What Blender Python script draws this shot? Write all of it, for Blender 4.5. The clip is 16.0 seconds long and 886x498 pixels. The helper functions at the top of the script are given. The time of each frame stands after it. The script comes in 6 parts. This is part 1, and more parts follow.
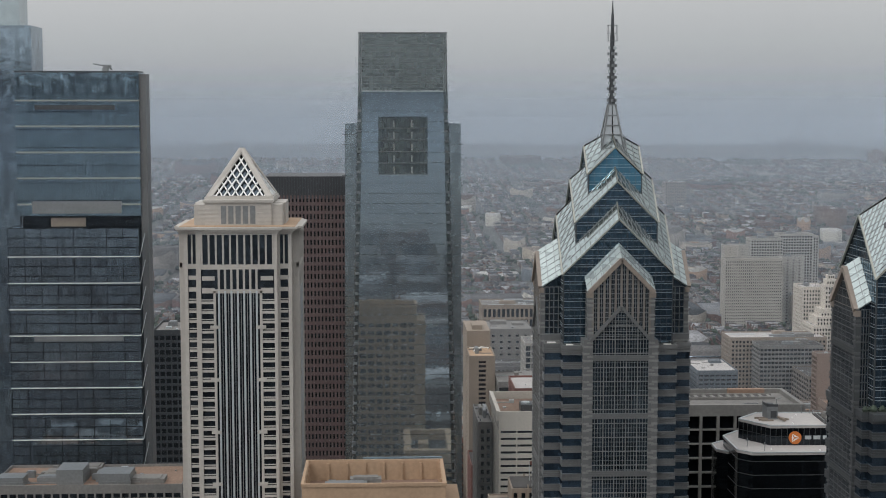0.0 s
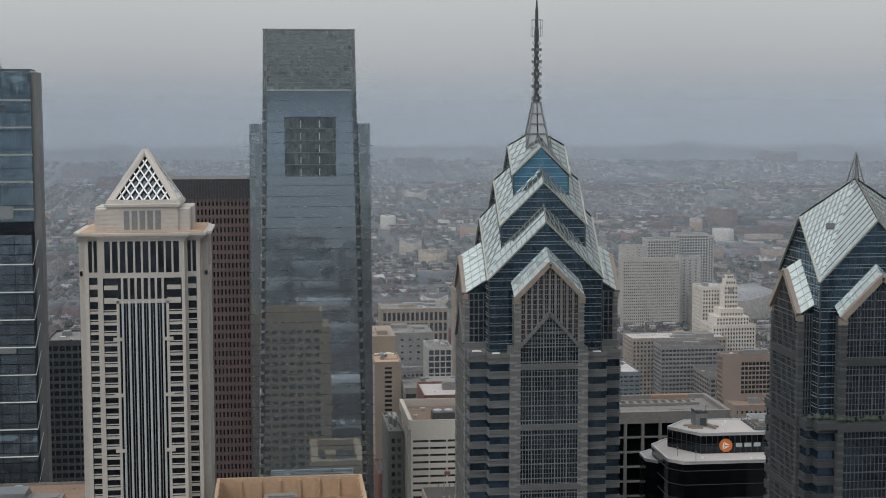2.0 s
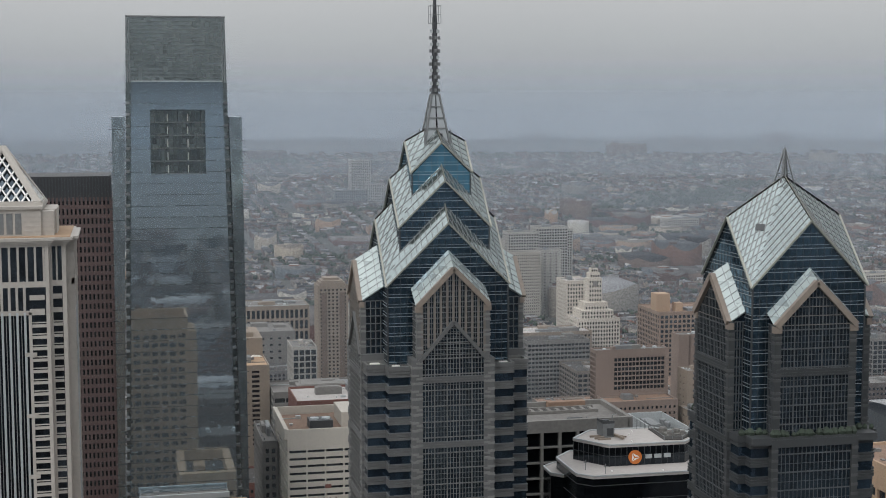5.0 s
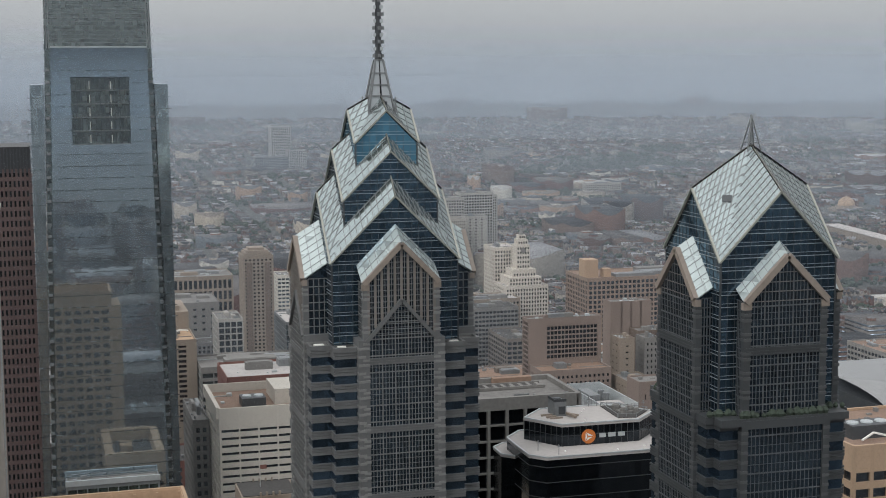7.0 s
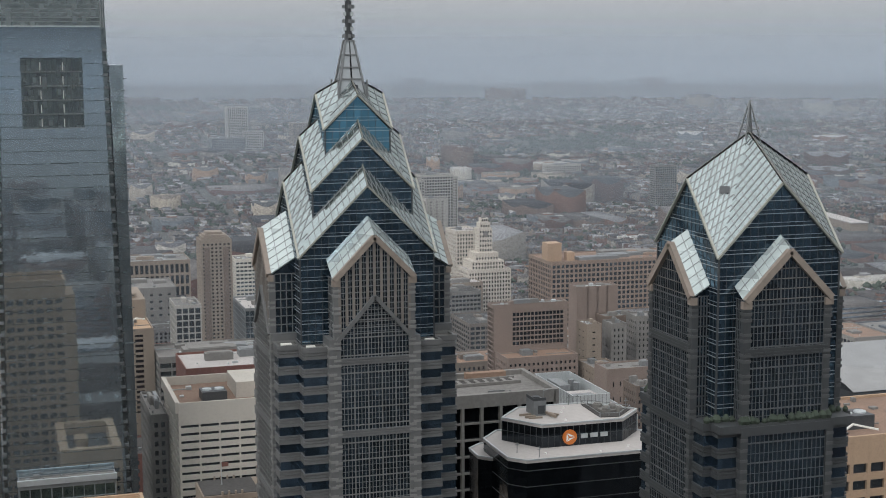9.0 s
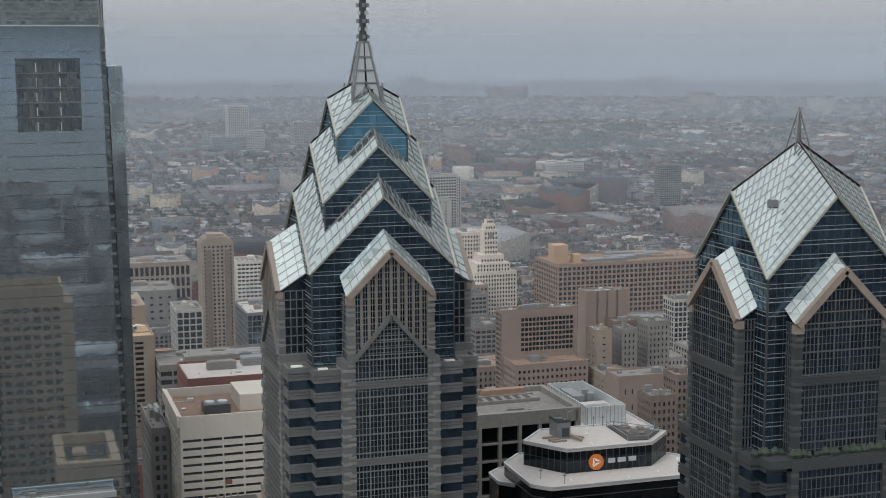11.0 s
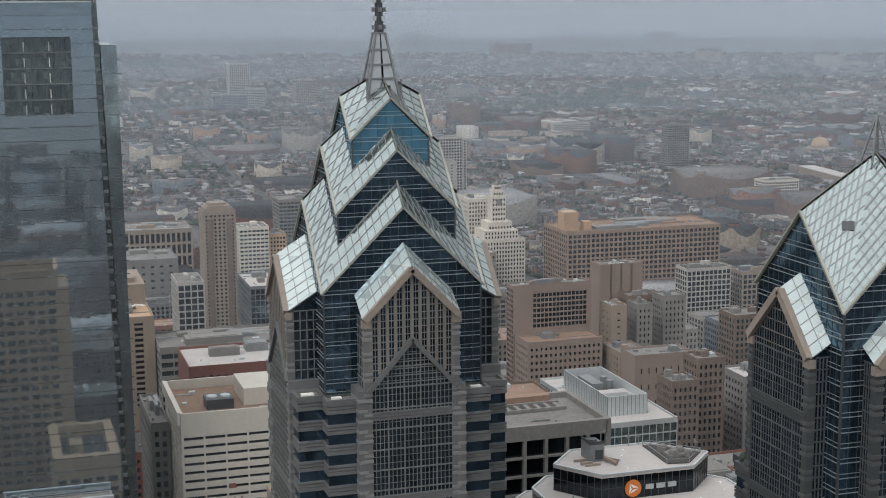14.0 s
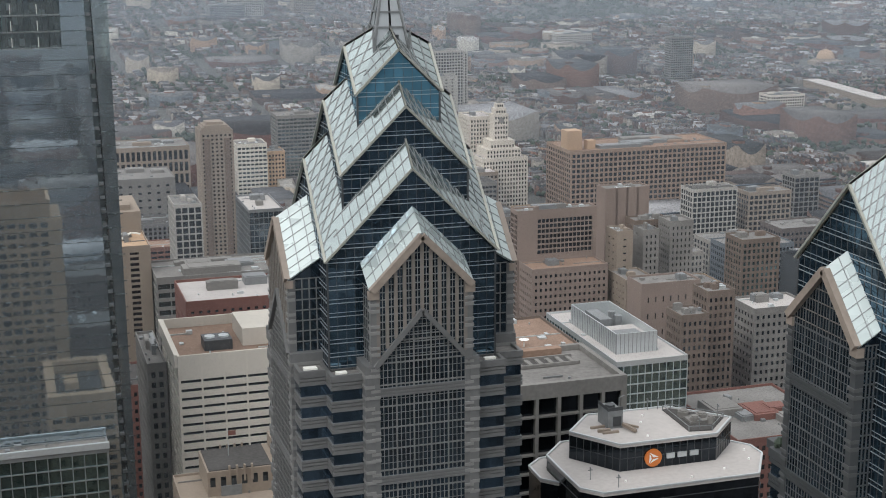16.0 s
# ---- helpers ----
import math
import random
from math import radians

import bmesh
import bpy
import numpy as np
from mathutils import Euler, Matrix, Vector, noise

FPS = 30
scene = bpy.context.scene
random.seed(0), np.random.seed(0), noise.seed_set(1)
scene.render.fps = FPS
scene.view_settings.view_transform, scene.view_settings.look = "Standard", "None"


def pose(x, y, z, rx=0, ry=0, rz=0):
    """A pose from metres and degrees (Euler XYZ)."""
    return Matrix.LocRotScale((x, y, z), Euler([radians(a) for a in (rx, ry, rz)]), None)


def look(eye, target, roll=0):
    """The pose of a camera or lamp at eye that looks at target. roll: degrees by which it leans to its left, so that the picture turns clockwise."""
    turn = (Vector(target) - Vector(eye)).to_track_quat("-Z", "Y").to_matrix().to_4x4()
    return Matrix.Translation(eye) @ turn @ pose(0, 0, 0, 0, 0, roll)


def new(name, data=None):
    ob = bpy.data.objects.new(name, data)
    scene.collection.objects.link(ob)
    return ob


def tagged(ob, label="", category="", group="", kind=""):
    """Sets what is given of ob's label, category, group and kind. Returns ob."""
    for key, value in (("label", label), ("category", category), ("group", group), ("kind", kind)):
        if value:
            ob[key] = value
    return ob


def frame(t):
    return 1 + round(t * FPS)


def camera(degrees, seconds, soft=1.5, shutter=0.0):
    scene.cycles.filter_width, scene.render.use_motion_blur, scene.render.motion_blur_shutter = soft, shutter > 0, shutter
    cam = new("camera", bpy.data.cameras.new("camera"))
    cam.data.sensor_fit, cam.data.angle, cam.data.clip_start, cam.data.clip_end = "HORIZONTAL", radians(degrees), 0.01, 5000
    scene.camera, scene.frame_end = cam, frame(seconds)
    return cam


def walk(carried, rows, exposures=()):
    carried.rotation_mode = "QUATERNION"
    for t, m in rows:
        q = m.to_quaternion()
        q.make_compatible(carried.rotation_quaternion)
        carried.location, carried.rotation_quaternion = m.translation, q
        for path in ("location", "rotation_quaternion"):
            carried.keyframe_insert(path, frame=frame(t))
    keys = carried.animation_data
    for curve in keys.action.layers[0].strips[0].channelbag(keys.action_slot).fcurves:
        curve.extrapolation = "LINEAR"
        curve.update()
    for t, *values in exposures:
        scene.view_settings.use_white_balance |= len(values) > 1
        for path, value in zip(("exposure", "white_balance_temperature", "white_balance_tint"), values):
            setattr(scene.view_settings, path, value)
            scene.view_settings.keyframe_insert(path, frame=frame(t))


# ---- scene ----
cam = camera(34.2, 16.0, soft=1.0)
PATH = [
    (0, (-62.825, -397.535, 258.565), (-62.745, -395.546, 258.374), -0.0),
    (0.5, (-64.987, -392.597, 258.236), (-64.874, -390.609, 258.046), -0.0),
    (1, (-66.323, -388.337, 258.092), (-66.172, -386.352, 257.903), -0.0),
    (1.5, (-67.664, -383.522, 257.736), (-67.473, -381.54, 257.548), -0.1),
    (2, (-69.123, -378.674, 257.528), (-68.893, -376.696, 257.34), -0.1),
    (2.5, (-70.34, -373.967, 257.608), (-70.072, -371.994, 257.42), -0.2),
    (3, (-71.805, -369.141, 257.717), (-71.498, -367.174, 257.53), -0.1),
    (3.5, (-72.841, -364.231, 257.722), (-72.499, -362.269, 257.535), -0.1),
    (4, (-73.961, -359.173, 257.727), (-73.586, -357.217, 257.54), -0.1),
    (6.5, (-78.122, -336.175, 257.864), (-77.607, -334.257, 257.63), -0.2),
    (7, (-78.304, -331.696, 258.033), (-77.763, -329.787, 257.786), -0.3),
    (7.5, (-78.179, -327.028, 258.111), (-77.613, -325.127, 257.852), -0.3),
    (8, (-77.868, -322.322, 258.219), (-77.278, -320.43, 257.951), -0.3),
    (8.5, (-77.368, -317.522, 258.277), (-76.772, -315.633, 258.004), -0.3),
    (9, (-76.795, -312.337, 258.325), (-76.198, -310.448, 258.051), -0.2),
    (11.5, (-74.158, -287.146, 259.766), (-73.561, -285.257, 259.489), -0.2),
    (12, (-73.388, -282.145, 260.828), (-72.791, -280.256, 260.551), -0.2),
    (12.5, (-72.55, -277.265, 261.951), (-71.953, -275.376, 261.674), -0.2),
    (13, (-71.59, -272.283, 263.125), (-70.995, -270.394, 262.843), -0.3),
    (13.5, (-70.785, -267.451, 264.428), (-70.191, -265.566, 264.119), -0.3),
    (14, (-69.962, -262.779, 265.942), (-69.371, -260.899, 265.603), -0.3),
    (14.5, (-69.075, -257.813, 267.403), (-68.485, -255.939, 267.032), -0.3),
    (15, (-68.246, -253.166, 269.008), (-67.658, -251.297, 268.604), -0.3),
    (15.5, (-67.331, -248.114, 270.506), (-66.745, -246.252, 270.071), -0.2),
    (16, (-66.268, -243.517, 272.006), (-65.683, -241.661, 271.542), -0.2),
]
walk(cam, [(t, look(eye, target, roll)) for t, eye, target, roll in PATH], exposures=((0, 0.02), (4, 0.0), (6.5, 0.07), (9, 0.13), (12, 0.12), (14, 0.17), (16, 0.33)))

# ---- world, sun and exposure ----
SUN_EL, SUN_AZ = radians(46), radians(236)      # high, from the south-west, behind thin cloud
world = bpy.data.worlds.new("world")
scene.world = world
world.use_nodes = True
wn, wl = world.node_tree.nodes, world.node_tree.links
wn.clear()
sky = wn.new("ShaderNodeTexSky")
sky.sky_type, sky.sun_disc = "NISHITA", False
sky.sun_elevation, sky.sun_rotation = SUN_EL, SUN_AZ
sky.air_density, sky.dust_density = 1.5, 5.0
dim = wn.new("ShaderNodeVectorMath")
dim.operation = "SCALE"
dim.inputs["Scale"].default_value = 0.06
wl.new(sky.outputs[0], dim.inputs[0])
tc = wn.new("ShaderNodeTexCoord")
sep = wn.new("ShaderNodeSeparateXYZ")
wl.new(tc.outputs["Generated"], sep.inputs[0])
ramp = wn.new("ShaderNodeValToRGB")             # the overcast: grey haze below, brighter cloud overhead
ramp.color_ramp.elements[0].position, ramp.color_ramp.elements[0].color = 0.0, (0.40, 0.425, 0.45, 1)
ramp.color_ramp.elements[1].position, ramp.color_ramp.elements[1].color = 0.03, (0.455, 0.475, 0.495, 1)
for p, c in ((0.085, (0.585, 0.60, 0.61)), (0.2, (0.62, 0.635, 0.65)), (0.45, (0.72, 0.74, 0.76)), (1.0, (0.92, 0.94, 0.96))):
    ramp.color_ramp.elements.new(p).color = (*c, 1)
wl.new(sep.outputs["Z"], ramp.inputs["Fac"])
cloud = wn.new("ShaderNodeTexNoise")
cloud.inputs["Scale"].default_value, cloud.inputs["Detail"].default_value = 3.0, 5.0
wl.new(tc.outputs["Generated"], cloud.inputs["Vector"])
cr = wn.new("ShaderNodeMapRange")
cr.inputs["To Min"].default_value, cr.inputs["To Max"].default_value = 0.93, 1.07
wl.new(cloud.outputs["Fac"], cr.inputs["Value"])
cm = wn.new("ShaderNodeVectorMath")
cm.operation = "SCALE"
wl.new(ramp.outputs["Color"], cm.inputs[0])
wl.new(cr.outputs["Result"], cm.inputs["Scale"])
lobe = wn.new("ShaderNodeVectorMath")               # the cloud is brighter towards the hidden sun
lobe.operation = "DOT_PRODUCT"
lobe.inputs[1].default_value = (math.sin(SUN_AZ) * math.cos(SUN_EL), math.cos(SUN_AZ) * math.cos(SUN_EL), math.sin(SUN_EL))
wl.new(tc.outputs["Generated"], lobe.inputs[0])
lr = wn.new("ShaderNodeMapRange")
lr.interpolation_type = "SMOOTHSTEP"
lr.inputs["From Min"].default_value, lr.inputs["From Max"].default_value = 0.1, 1.0
lr.inputs["To Min"].default_value, lr.inputs["To Max"].default_value = 0.97, 1.75
wl.new(lobe.outputs["Value"], lr.inputs["Value"])
cm2 = wn.new("ShaderNodeVectorMath")
cm2.operation = "SCALE"
wl.new(cm.outputs[0], cm2.inputs[0])
wl.new(lr.outputs["Result"], cm2.inputs["Scale"])
mixw = wn.new("ShaderNodeMix")
mixw.data_type = "RGBA"
mixw.inputs["Factor"].default_value = 0.92
wl.new(dim.outputs[0], mixw.inputs[6])
wl.new(cm2.outputs[0], mixw.inputs[7])
bg = wn.new("ShaderNodeBackground")
bg.inputs["Strength"].default_value = 1.0
wl.new(mixw.outputs[2], bg.inputs["Color"])
wo = wn.new("ShaderNodeOutputWorld")
wl.new(bg.outputs[0], wo.inputs["Surface"])

sun = new("sun", bpy.data.lights.new("sun", "SUN"))
sun.data.energy, sun.data.angle, sun.data.color = 0.75, radians(14), (1.0, 0.98, 0.95)
sun.matrix_world = look((math.sin(SUN_AZ) * 900, math.cos(SUN_AZ) * 900, 900 * math.tan(SUN_EL)), (0, 0, 0))


# ---- materials ----
def mat(name, col, rough=0.7, metal=0.0, vary=0.15, scale=0.3, bump=0.0, rand=0.0, spec=0.5, fine=4.0):
    """A surface of that colour with coarse and fine unevenness; rand varies it from piece to piece."""
    m = bpy.data.materials.new(name)
    m.use_nodes = True
    n, l = m.node_tree.nodes, m.node_tree.links
    b = n["Principled BSDF"]
    b.inputs["Roughness"].default_value, b.inputs["Metallic"].default_value = rough, metal
    b.inputs["Specular IOR Level"].default_value = spec
    geo = n.new("ShaderNodeNewGeometry")
    big, small = n.new("ShaderNodeTexNoise"), n.new("ShaderNodeTexNoise")
    big.inputs["Scale"].default_value, small.inputs["Scale"].default_value = scale * 0.25, fine * 0.25
    big.inputs["Detail"].default_value = small.inputs["Detail"].default_value = 4
    for t in (big, small):
        l.new(geo.outputs["Position"], t.inputs["Vector"])
    add = n.new("ShaderNodeMath")
    l.new(big.outputs["Fac"], add.inputs[0])
    l.new(small.outputs["Fac"], add.inputs[1])
    rng = n.new("ShaderNodeMapRange")
    rng.inputs["From Min"].default_value, rng.inputs["From Max"].default_value = 0.6, 1.4
    rng.inputs["To Min"].default_value, rng.inputs["To Max"].default_value = 1 - vary, 1 + vary
    l.new(add.outputs[0], rng.inputs["Value"])
    out = rng.outputs["Result"]
    if rand:
        info = n.new("ShaderNodeObjectInfo")
        r2 = n.new("ShaderNodeMapRange")
        r2.inputs["To Min"].default_value, r2.inputs["To Max"].default_value = 1 - rand, 1 + rand
        l.new(info.outputs["Random"], r2.inputs["Value"])
        mul = n.new("ShaderNodeMath")
        mul.operation = "MULTIPLY"
        l.new(out, mul.inputs[0])
        l.new(r2.outputs["Result"], mul.inputs[1])
        out = mul.outputs[0]
    sc = n.new("ShaderNodeVectorMath")
    sc.operation = "SCALE"
    sc.inputs[0].default_value = col
    l.new(out, sc.inputs["Scale"])
    l.new(sc.outputs[0], b.inputs["Base Color"])
    if bump:
        bp = n.new("ShaderNodeBump")
        bp.inputs["Strength"].default_value, bp.inputs["Distance"].default_value = bump, 0.2
        l.new(small.outputs["Fac"], bp.inputs["Height"])
        l.new(bp.outputs["Normal"], b.inputs["Normal"])
    return m


def glass(name, col, rough=0.06, pane=(1.5, 1.5, 4.0), vary=0.25, wave=0.04, metal=0.9):
    """Coated curtain-wall glass: mirror-like, pane by pane a little different, gently wavy."""
    m = bpy.data.materials.new(name)
    m.use_nodes = True
    n, l = m.node_tree.nodes, m.node_tree.links
    b = n["Principled BSDF"]
    b.inputs["Metallic"].default_value = metal
    geo = n.new("ShaderNodeNewGeometry")
    sn = n.new("ShaderNodeVectorMath")
    sn.operation = "SNAP"
    sn.inputs[1].default_value = pane
    off = n.new("ShaderNodeVectorMath")
    off.inputs[1].default_value = (0.137, 0.291, 0.173)
    l.new(geo.outputs["Position"], off.inputs[0])
    l.new(off.outputs[0], sn.inputs[0])
    wh = n.new("ShaderNodeTexWhiteNoise")
    l.new(sn.outputs[0], wh.inputs["Vector"])
    big = n.new("ShaderNodeTexNoise")
    big.inputs["Scale"].default_value, big.inputs["Detail"].default_value = 0.05, 3
    l.new(geo.outputs["Position"], big.inputs["Vector"])
    add = n.new("ShaderNodeMath")
    l.new(wh.outputs["Value"], add.inputs[0])
    l.new(big.outputs["Fac"], add.inputs[1])
    rng = n.new("ShaderNodeMapRange")
    rng.inputs["From Max"].default_value = 1.7
    rng.inputs["To Min"].default_value, rng.inputs["To Max"].default_value = 1 - vary, 1 + vary
    l.new(add.outputs[0], rng.inputs["Value"])
    sc = n.new("ShaderNodeVectorMath")
    sc.operation = "SCALE"
    sc.inputs[0].default_value = col
    l.new(rng.outputs["Result"], sc.inputs["Scale"])
    l.new(sc.outputs[0], b.inputs["Base Color"])
    r2 = n.new("ShaderNodeMapRange")
    r2.inputs["To Min"].default_value, r2.inputs["To Max"].default_value = rough * 0.6, rough * 1.5
    l.new(wh.outputs["Value"], r2.inputs["Value"])
    l.new(r2.outputs["Result"], b.inputs["Roughness"])
    wv = n.new("ShaderNodeTexNoise")
    wv.inputs["Scale"].default_value, wv.inputs["Detail"].default_value = 0.22, 3
    l.new(geo.outputs["Position"], wv.inputs["Vector"])
    hs = n.new("ShaderNodeMath")
    hs.operation = "MULTIPLY_ADD"
    hs.inputs[1].default_value = 0.08
    l.new(wh.outputs["Value"], hs.inputs[0])
    l.new(wv.outputs["Fac"], hs.inputs[2])
    bp = n.new("ShaderNodeBump")
    bp.inputs["Strength"].default_value, bp.inputs["Distance"].default_value = wave, 1.0
    l.new(hs.outputs[0], bp.inputs["Height"])
    l.new(bp.outputs["Normal"], b.inputs["Normal"])
    return m


def island_mat(name, walls, roofs, rough=0.85):
    """Many small buildings in one mesh: each one takes its own wall and roof colour."""
    m = bpy.data.materials.new(name)
    m.use_nodes = True
    n, l = m.node_tree.nodes, m.node_tree.links
    b = n["Principled BSDF"]
    b.inputs["Roughness"].default_value = rough
    b.inputs["Specular IOR Level"].default_value = 0.25
    geo = n.new("ShaderNodeNewGeometry")
    cols = []
    for k, table in enumerate((walls, roofs)):
        w = n.new("ShaderNodeTexWhiteNoise")
        w.noise_dimensions = "1D"
        a = n.new("ShaderNodeMath")
        a.operation = "MULTIPLY_ADD"
        a.inputs[1].default_value, a.inputs[2].default_value = 913.7, 17.3 * k
        l.new(geo.outputs["Random Per Island"], a.inputs[0])
        l.new(a.outputs[0], w.inputs["W"])
        r = n.new("ShaderNodeValToRGB")
        r.color_ramp.interpolation = "CONSTANT"
        e = r.color_ramp.elements
        e[0].color = (*table[0], 1)
        e[1].position, e[1].color = 1 / len(table), (*table[1], 1)
        for j, c in enumerate(table[2:], 2):
            e.new(j / len(table)).color = (*c, 1)
        l.new(w.outputs["Value"], r.inputs["Fac"])
        cols.append(r.outputs["Color"])
    sep2 = n.new("ShaderNodeSeparateXYZ")
    l.new(geo.outputs["Normal"], sep2.inputs[0])
    st = n.new("ShaderNodeMath")
    st.operation = "GREATER_THAN"
    st.inputs[1].default_value = 0.6
    l.new(sep2.outputs["Z"], st.inputs[0])
    mx = n.new("ShaderNodeMix")
    mx.data_type = "RGBA"
    l.new(st.outputs[0], mx.inputs["Factor"])
    l.new(cols[0], mx.inputs[6])
    l.new(cols[1], mx.inputs[7])
    no = n.new("ShaderNodeTexNoise")
    no.inputs["Scale"].default_value, no.inputs["Detail"].default_value = 0.35, 5
    l.new(geo.outputs["Position"], no.inputs["Vector"])
    rg = n.new("ShaderNodeMapRange")
    rg.inputs["From Min"].default_value, rg.inputs["From Max"].default_value = 0.3, 0.7
    rg.inputs["To Min"].default_value, rg.inputs["To Max"].default_value = 0.65, 1.3
    l.new(no.outputs["Fac"], rg.inputs["Value"])
    sc = n.new("ShaderNodeVectorMath")
    sc.operation = "SCALE"
    l.new(mx.outputs[2], sc.inputs[0])
    l.new(rg.outputs["Result"], sc.inputs["Scale"])
    l.new(sc.outputs[0], b.inputs["Base Color"])
    return m


GLASS_COMCAST = glass("pale_blue_curtain_glass", (0.47, 0.555, 0.605), 0.025, (1.5, 1.5, 4.1), 0.08, 0.008)
GLASS_CLEAR = glass("pale_shoulder_glass", (0.42, 0.48, 0.50), 0.12, (1.5, 1.5, 4.1), 0.12, 0.03)
GLASS_GREYTOP = glass("grey_screen_glass", (0.20, 0.232, 0.235), 0.2, (1.5, 1.5, 2.0), 0.05, 0.02)
GLASS_DARK = glass("dark_window_glass", (0.075, 0.092, 0.11), 0.08, (1.6, 1.6, 3.6), 0.5, 0.03)
GLASS_BLUE = glass("deep_blue_glass", (0.085, 0.145, 0.20), 0.05, (1.5, 1.5, 2.0), 0.35, 0.04)
GLASS_TEAL = glass("bright_teal_glass", (0.10, 0.26, 0.37), 0.12, (1.6, 1.6, 2.0), 0.3, 0.03, metal=0.6)
GLASS_TECH = glass("blue_grey_tower_glass", (0.26, 0.345, 0.40), 0.06, (1.6, 1.6, 3.9), 0.35, 0.04)
GLASS_TECH_LOW = glass("dark_office_glass", (0.25, 0.31, 0.36), 0.07, (2.0, 2.0, 3.9), 0.4, 0.04)
GLASS_BLACK = glass("black_glass", (0.035, 0.042, 0.05), 0.08, (1.6, 1.6, 3.7), 0.4, 0.03)
GLASS_ROOF = glass("silver_roof_glass", (0.30, 0.345, 0.345), 0.09, (1.9, 1.9, 1.9), 0.14, 0.012, metal=0.85)
GLASS_BAY_ROOF = glass("fritted_silver_glass", (0.40, 0.455, 0.45), 0.3, (1.9, 1.9, 1.9), 0.12, 0.01, metal=0.35)
GLASS_GREEN = glass("green_office_glass", (0.16, 0.25, 0.27), 0.08, (1.8, 1.8, 3.8), 0.4, 0.03)
STONE_BROWN = mat("brown_granite", (0.165, 0.148, 0.133), 0.45, vary=0.18, rand=0.06)
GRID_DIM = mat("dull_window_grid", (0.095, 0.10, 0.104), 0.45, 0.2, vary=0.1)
GRID_GREY = mat("grey_window_grid", (0.17, 0.17, 0.166), 0.45, 0.2, vary=0.1)
ROOF_HALL = mat("grey_white_hall_roof", (0.27, 0.27, 0.27), 0.7, vary=0.2)
GLASS_BAY = glass("blue_black_bay_glass", (0.078, 0.112, 0.145), 0.08, (0.74, 0.74, 1.25), 0.5, 0.03)
GLASS_SHAFT = glass("dark_strip_glass", (0.075, 0.115, 0.16), 0.07, (1.6, 1.6, 3.75), 0.5, 0.03)
FAR_WHITE = mat("dull_white_concrete", (0.36, 0.34, 0.31), 0.8, vary=0.1)
STONE_GREY = mat("grey_tan_granite", (0.126, 0.128, 0.128), 0.45, vary=0.15, rand=0.06)
STONE_PALE = mat("pale_grey_granite", (0.20, 0.20, 0.195), 0.45, vary=0.15, rand=0.06)
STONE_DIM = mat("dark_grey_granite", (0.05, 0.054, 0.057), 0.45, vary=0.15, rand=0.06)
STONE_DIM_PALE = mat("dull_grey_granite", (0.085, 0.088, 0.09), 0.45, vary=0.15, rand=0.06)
STONE_RAKE = mat("tan_granite_coping", (0.25, 0.208, 0.175), 0.5, vary=0.2)
METAL_LIGHT = mat("pale_aluminium", (0.52, 0.55, 0.56), 0.4, 0.5, vary=0.08)
METAL_LINE = mat("dull_aluminium_line", (0.36, 0.385, 0.40), 0.4, 0.5, vary=0.08)
METAL_RAKE = mat("cream_aluminium_edge", (0.36, 0.36, 0.32), 0.4, 0.4, vary=0.08)
METAL_DARK = mat("dark_steel", (0.07, 0.075, 0.08), 0.5, 0.4, vary=0.2)
METAL_GREY = mat("grey_steel", (0.22, 0.23, 0.235), 0.5, 0.4, vary=0.2)
METAL_WHITE = mat("white_painted_fin", (0.78, 0.77, 0.72), 0.45, vary=0.05)
GRANITE_PALE = mat("pale_granite", (0.44, 0.41, 0.375), 0.6, vary=0.12, rand=0.05)
GRANITE_RED = mat("dark_red_granite", (0.115, 0.072, 0.066), 0.5, vary=0.2, rand=0.08)
GRANITE_BLACK = mat("black_granite", (0.035, 0.035, 0.038), 0.45, vary=0.2)
CONCRETE_WHITE = mat("cream_concrete", (0.54, 0.50, 0.44), 0.75, vary=0.1, rand=0.04)
CONCRETE_GREY = mat("weathered_concrete", (0.185, 0.178, 0.168), 0.8, vary=0.25)
CONCRETE_TAN = mat("tan_concrete", (0.40, 0.275, 0.18), 0.8, vary=0.16, rand=0.05)
BRICK_WARM = mat("warm_brown_brick", (0.25, 0.178, 0.135), 0.85, vary=0.15)
CONCRETE_PINK = mat("pinkish_concrete", (0.225, 0.175, 0.15), 0.8, vary=0.12)
CONCRETE_BEIGE = mat("beige_concrete", (0.25, 0.205, 0.165), 0.8, vary=0.12)
BRICK_BROWN = mat("brown_brick", (0.15, 0.115, 0.095), 0.85, vary=0.2, rand=0.08)
BRICK_RED = mat("dark_red_brick", (0.17, 0.075, 0.06), 0.85, vary=0.2)
ROOF_BROWN = mat("rusty_gravel_roof", (0.24, 0.165, 0.125), 0.9, vary=0.3, spec=0.15)
ROOF_GREY = mat("grey_membrane_roof", (0.19, 0.183, 0.175), 0.9, vary=0.35, spec=0.15)
ROOF_DARK = mat("dark_tar_roof", (0.075, 0.072, 0.07), 0.9, vary=0.3, spec=0.15)
ROOF_WHITE = mat("white_membrane_roof", (0.42, 0.395, 0.38), 0.8, vary=0.12, spec=0.15)
TERRACOTTA = mat("cream_terracotta", (0.52, 0.475, 0.415), 0.7, vary=0.1)
ORANGE = mat("orange_enamel", (0.58, 0.17, 0.035), 0.4, vary=0.04)
WHITE = mat("white_enamel", (0.80, 0.80, 0.78), 0.4, vary=0.03)
LEAF = mat("tree_leaves", (0.040, 0.055, 0.040), 0.9, vary=0.5, scale=0.4)
ASPHALT = mat("asphalt", (0.06, 0.058, 0.056), 0.9, vary=0.25)


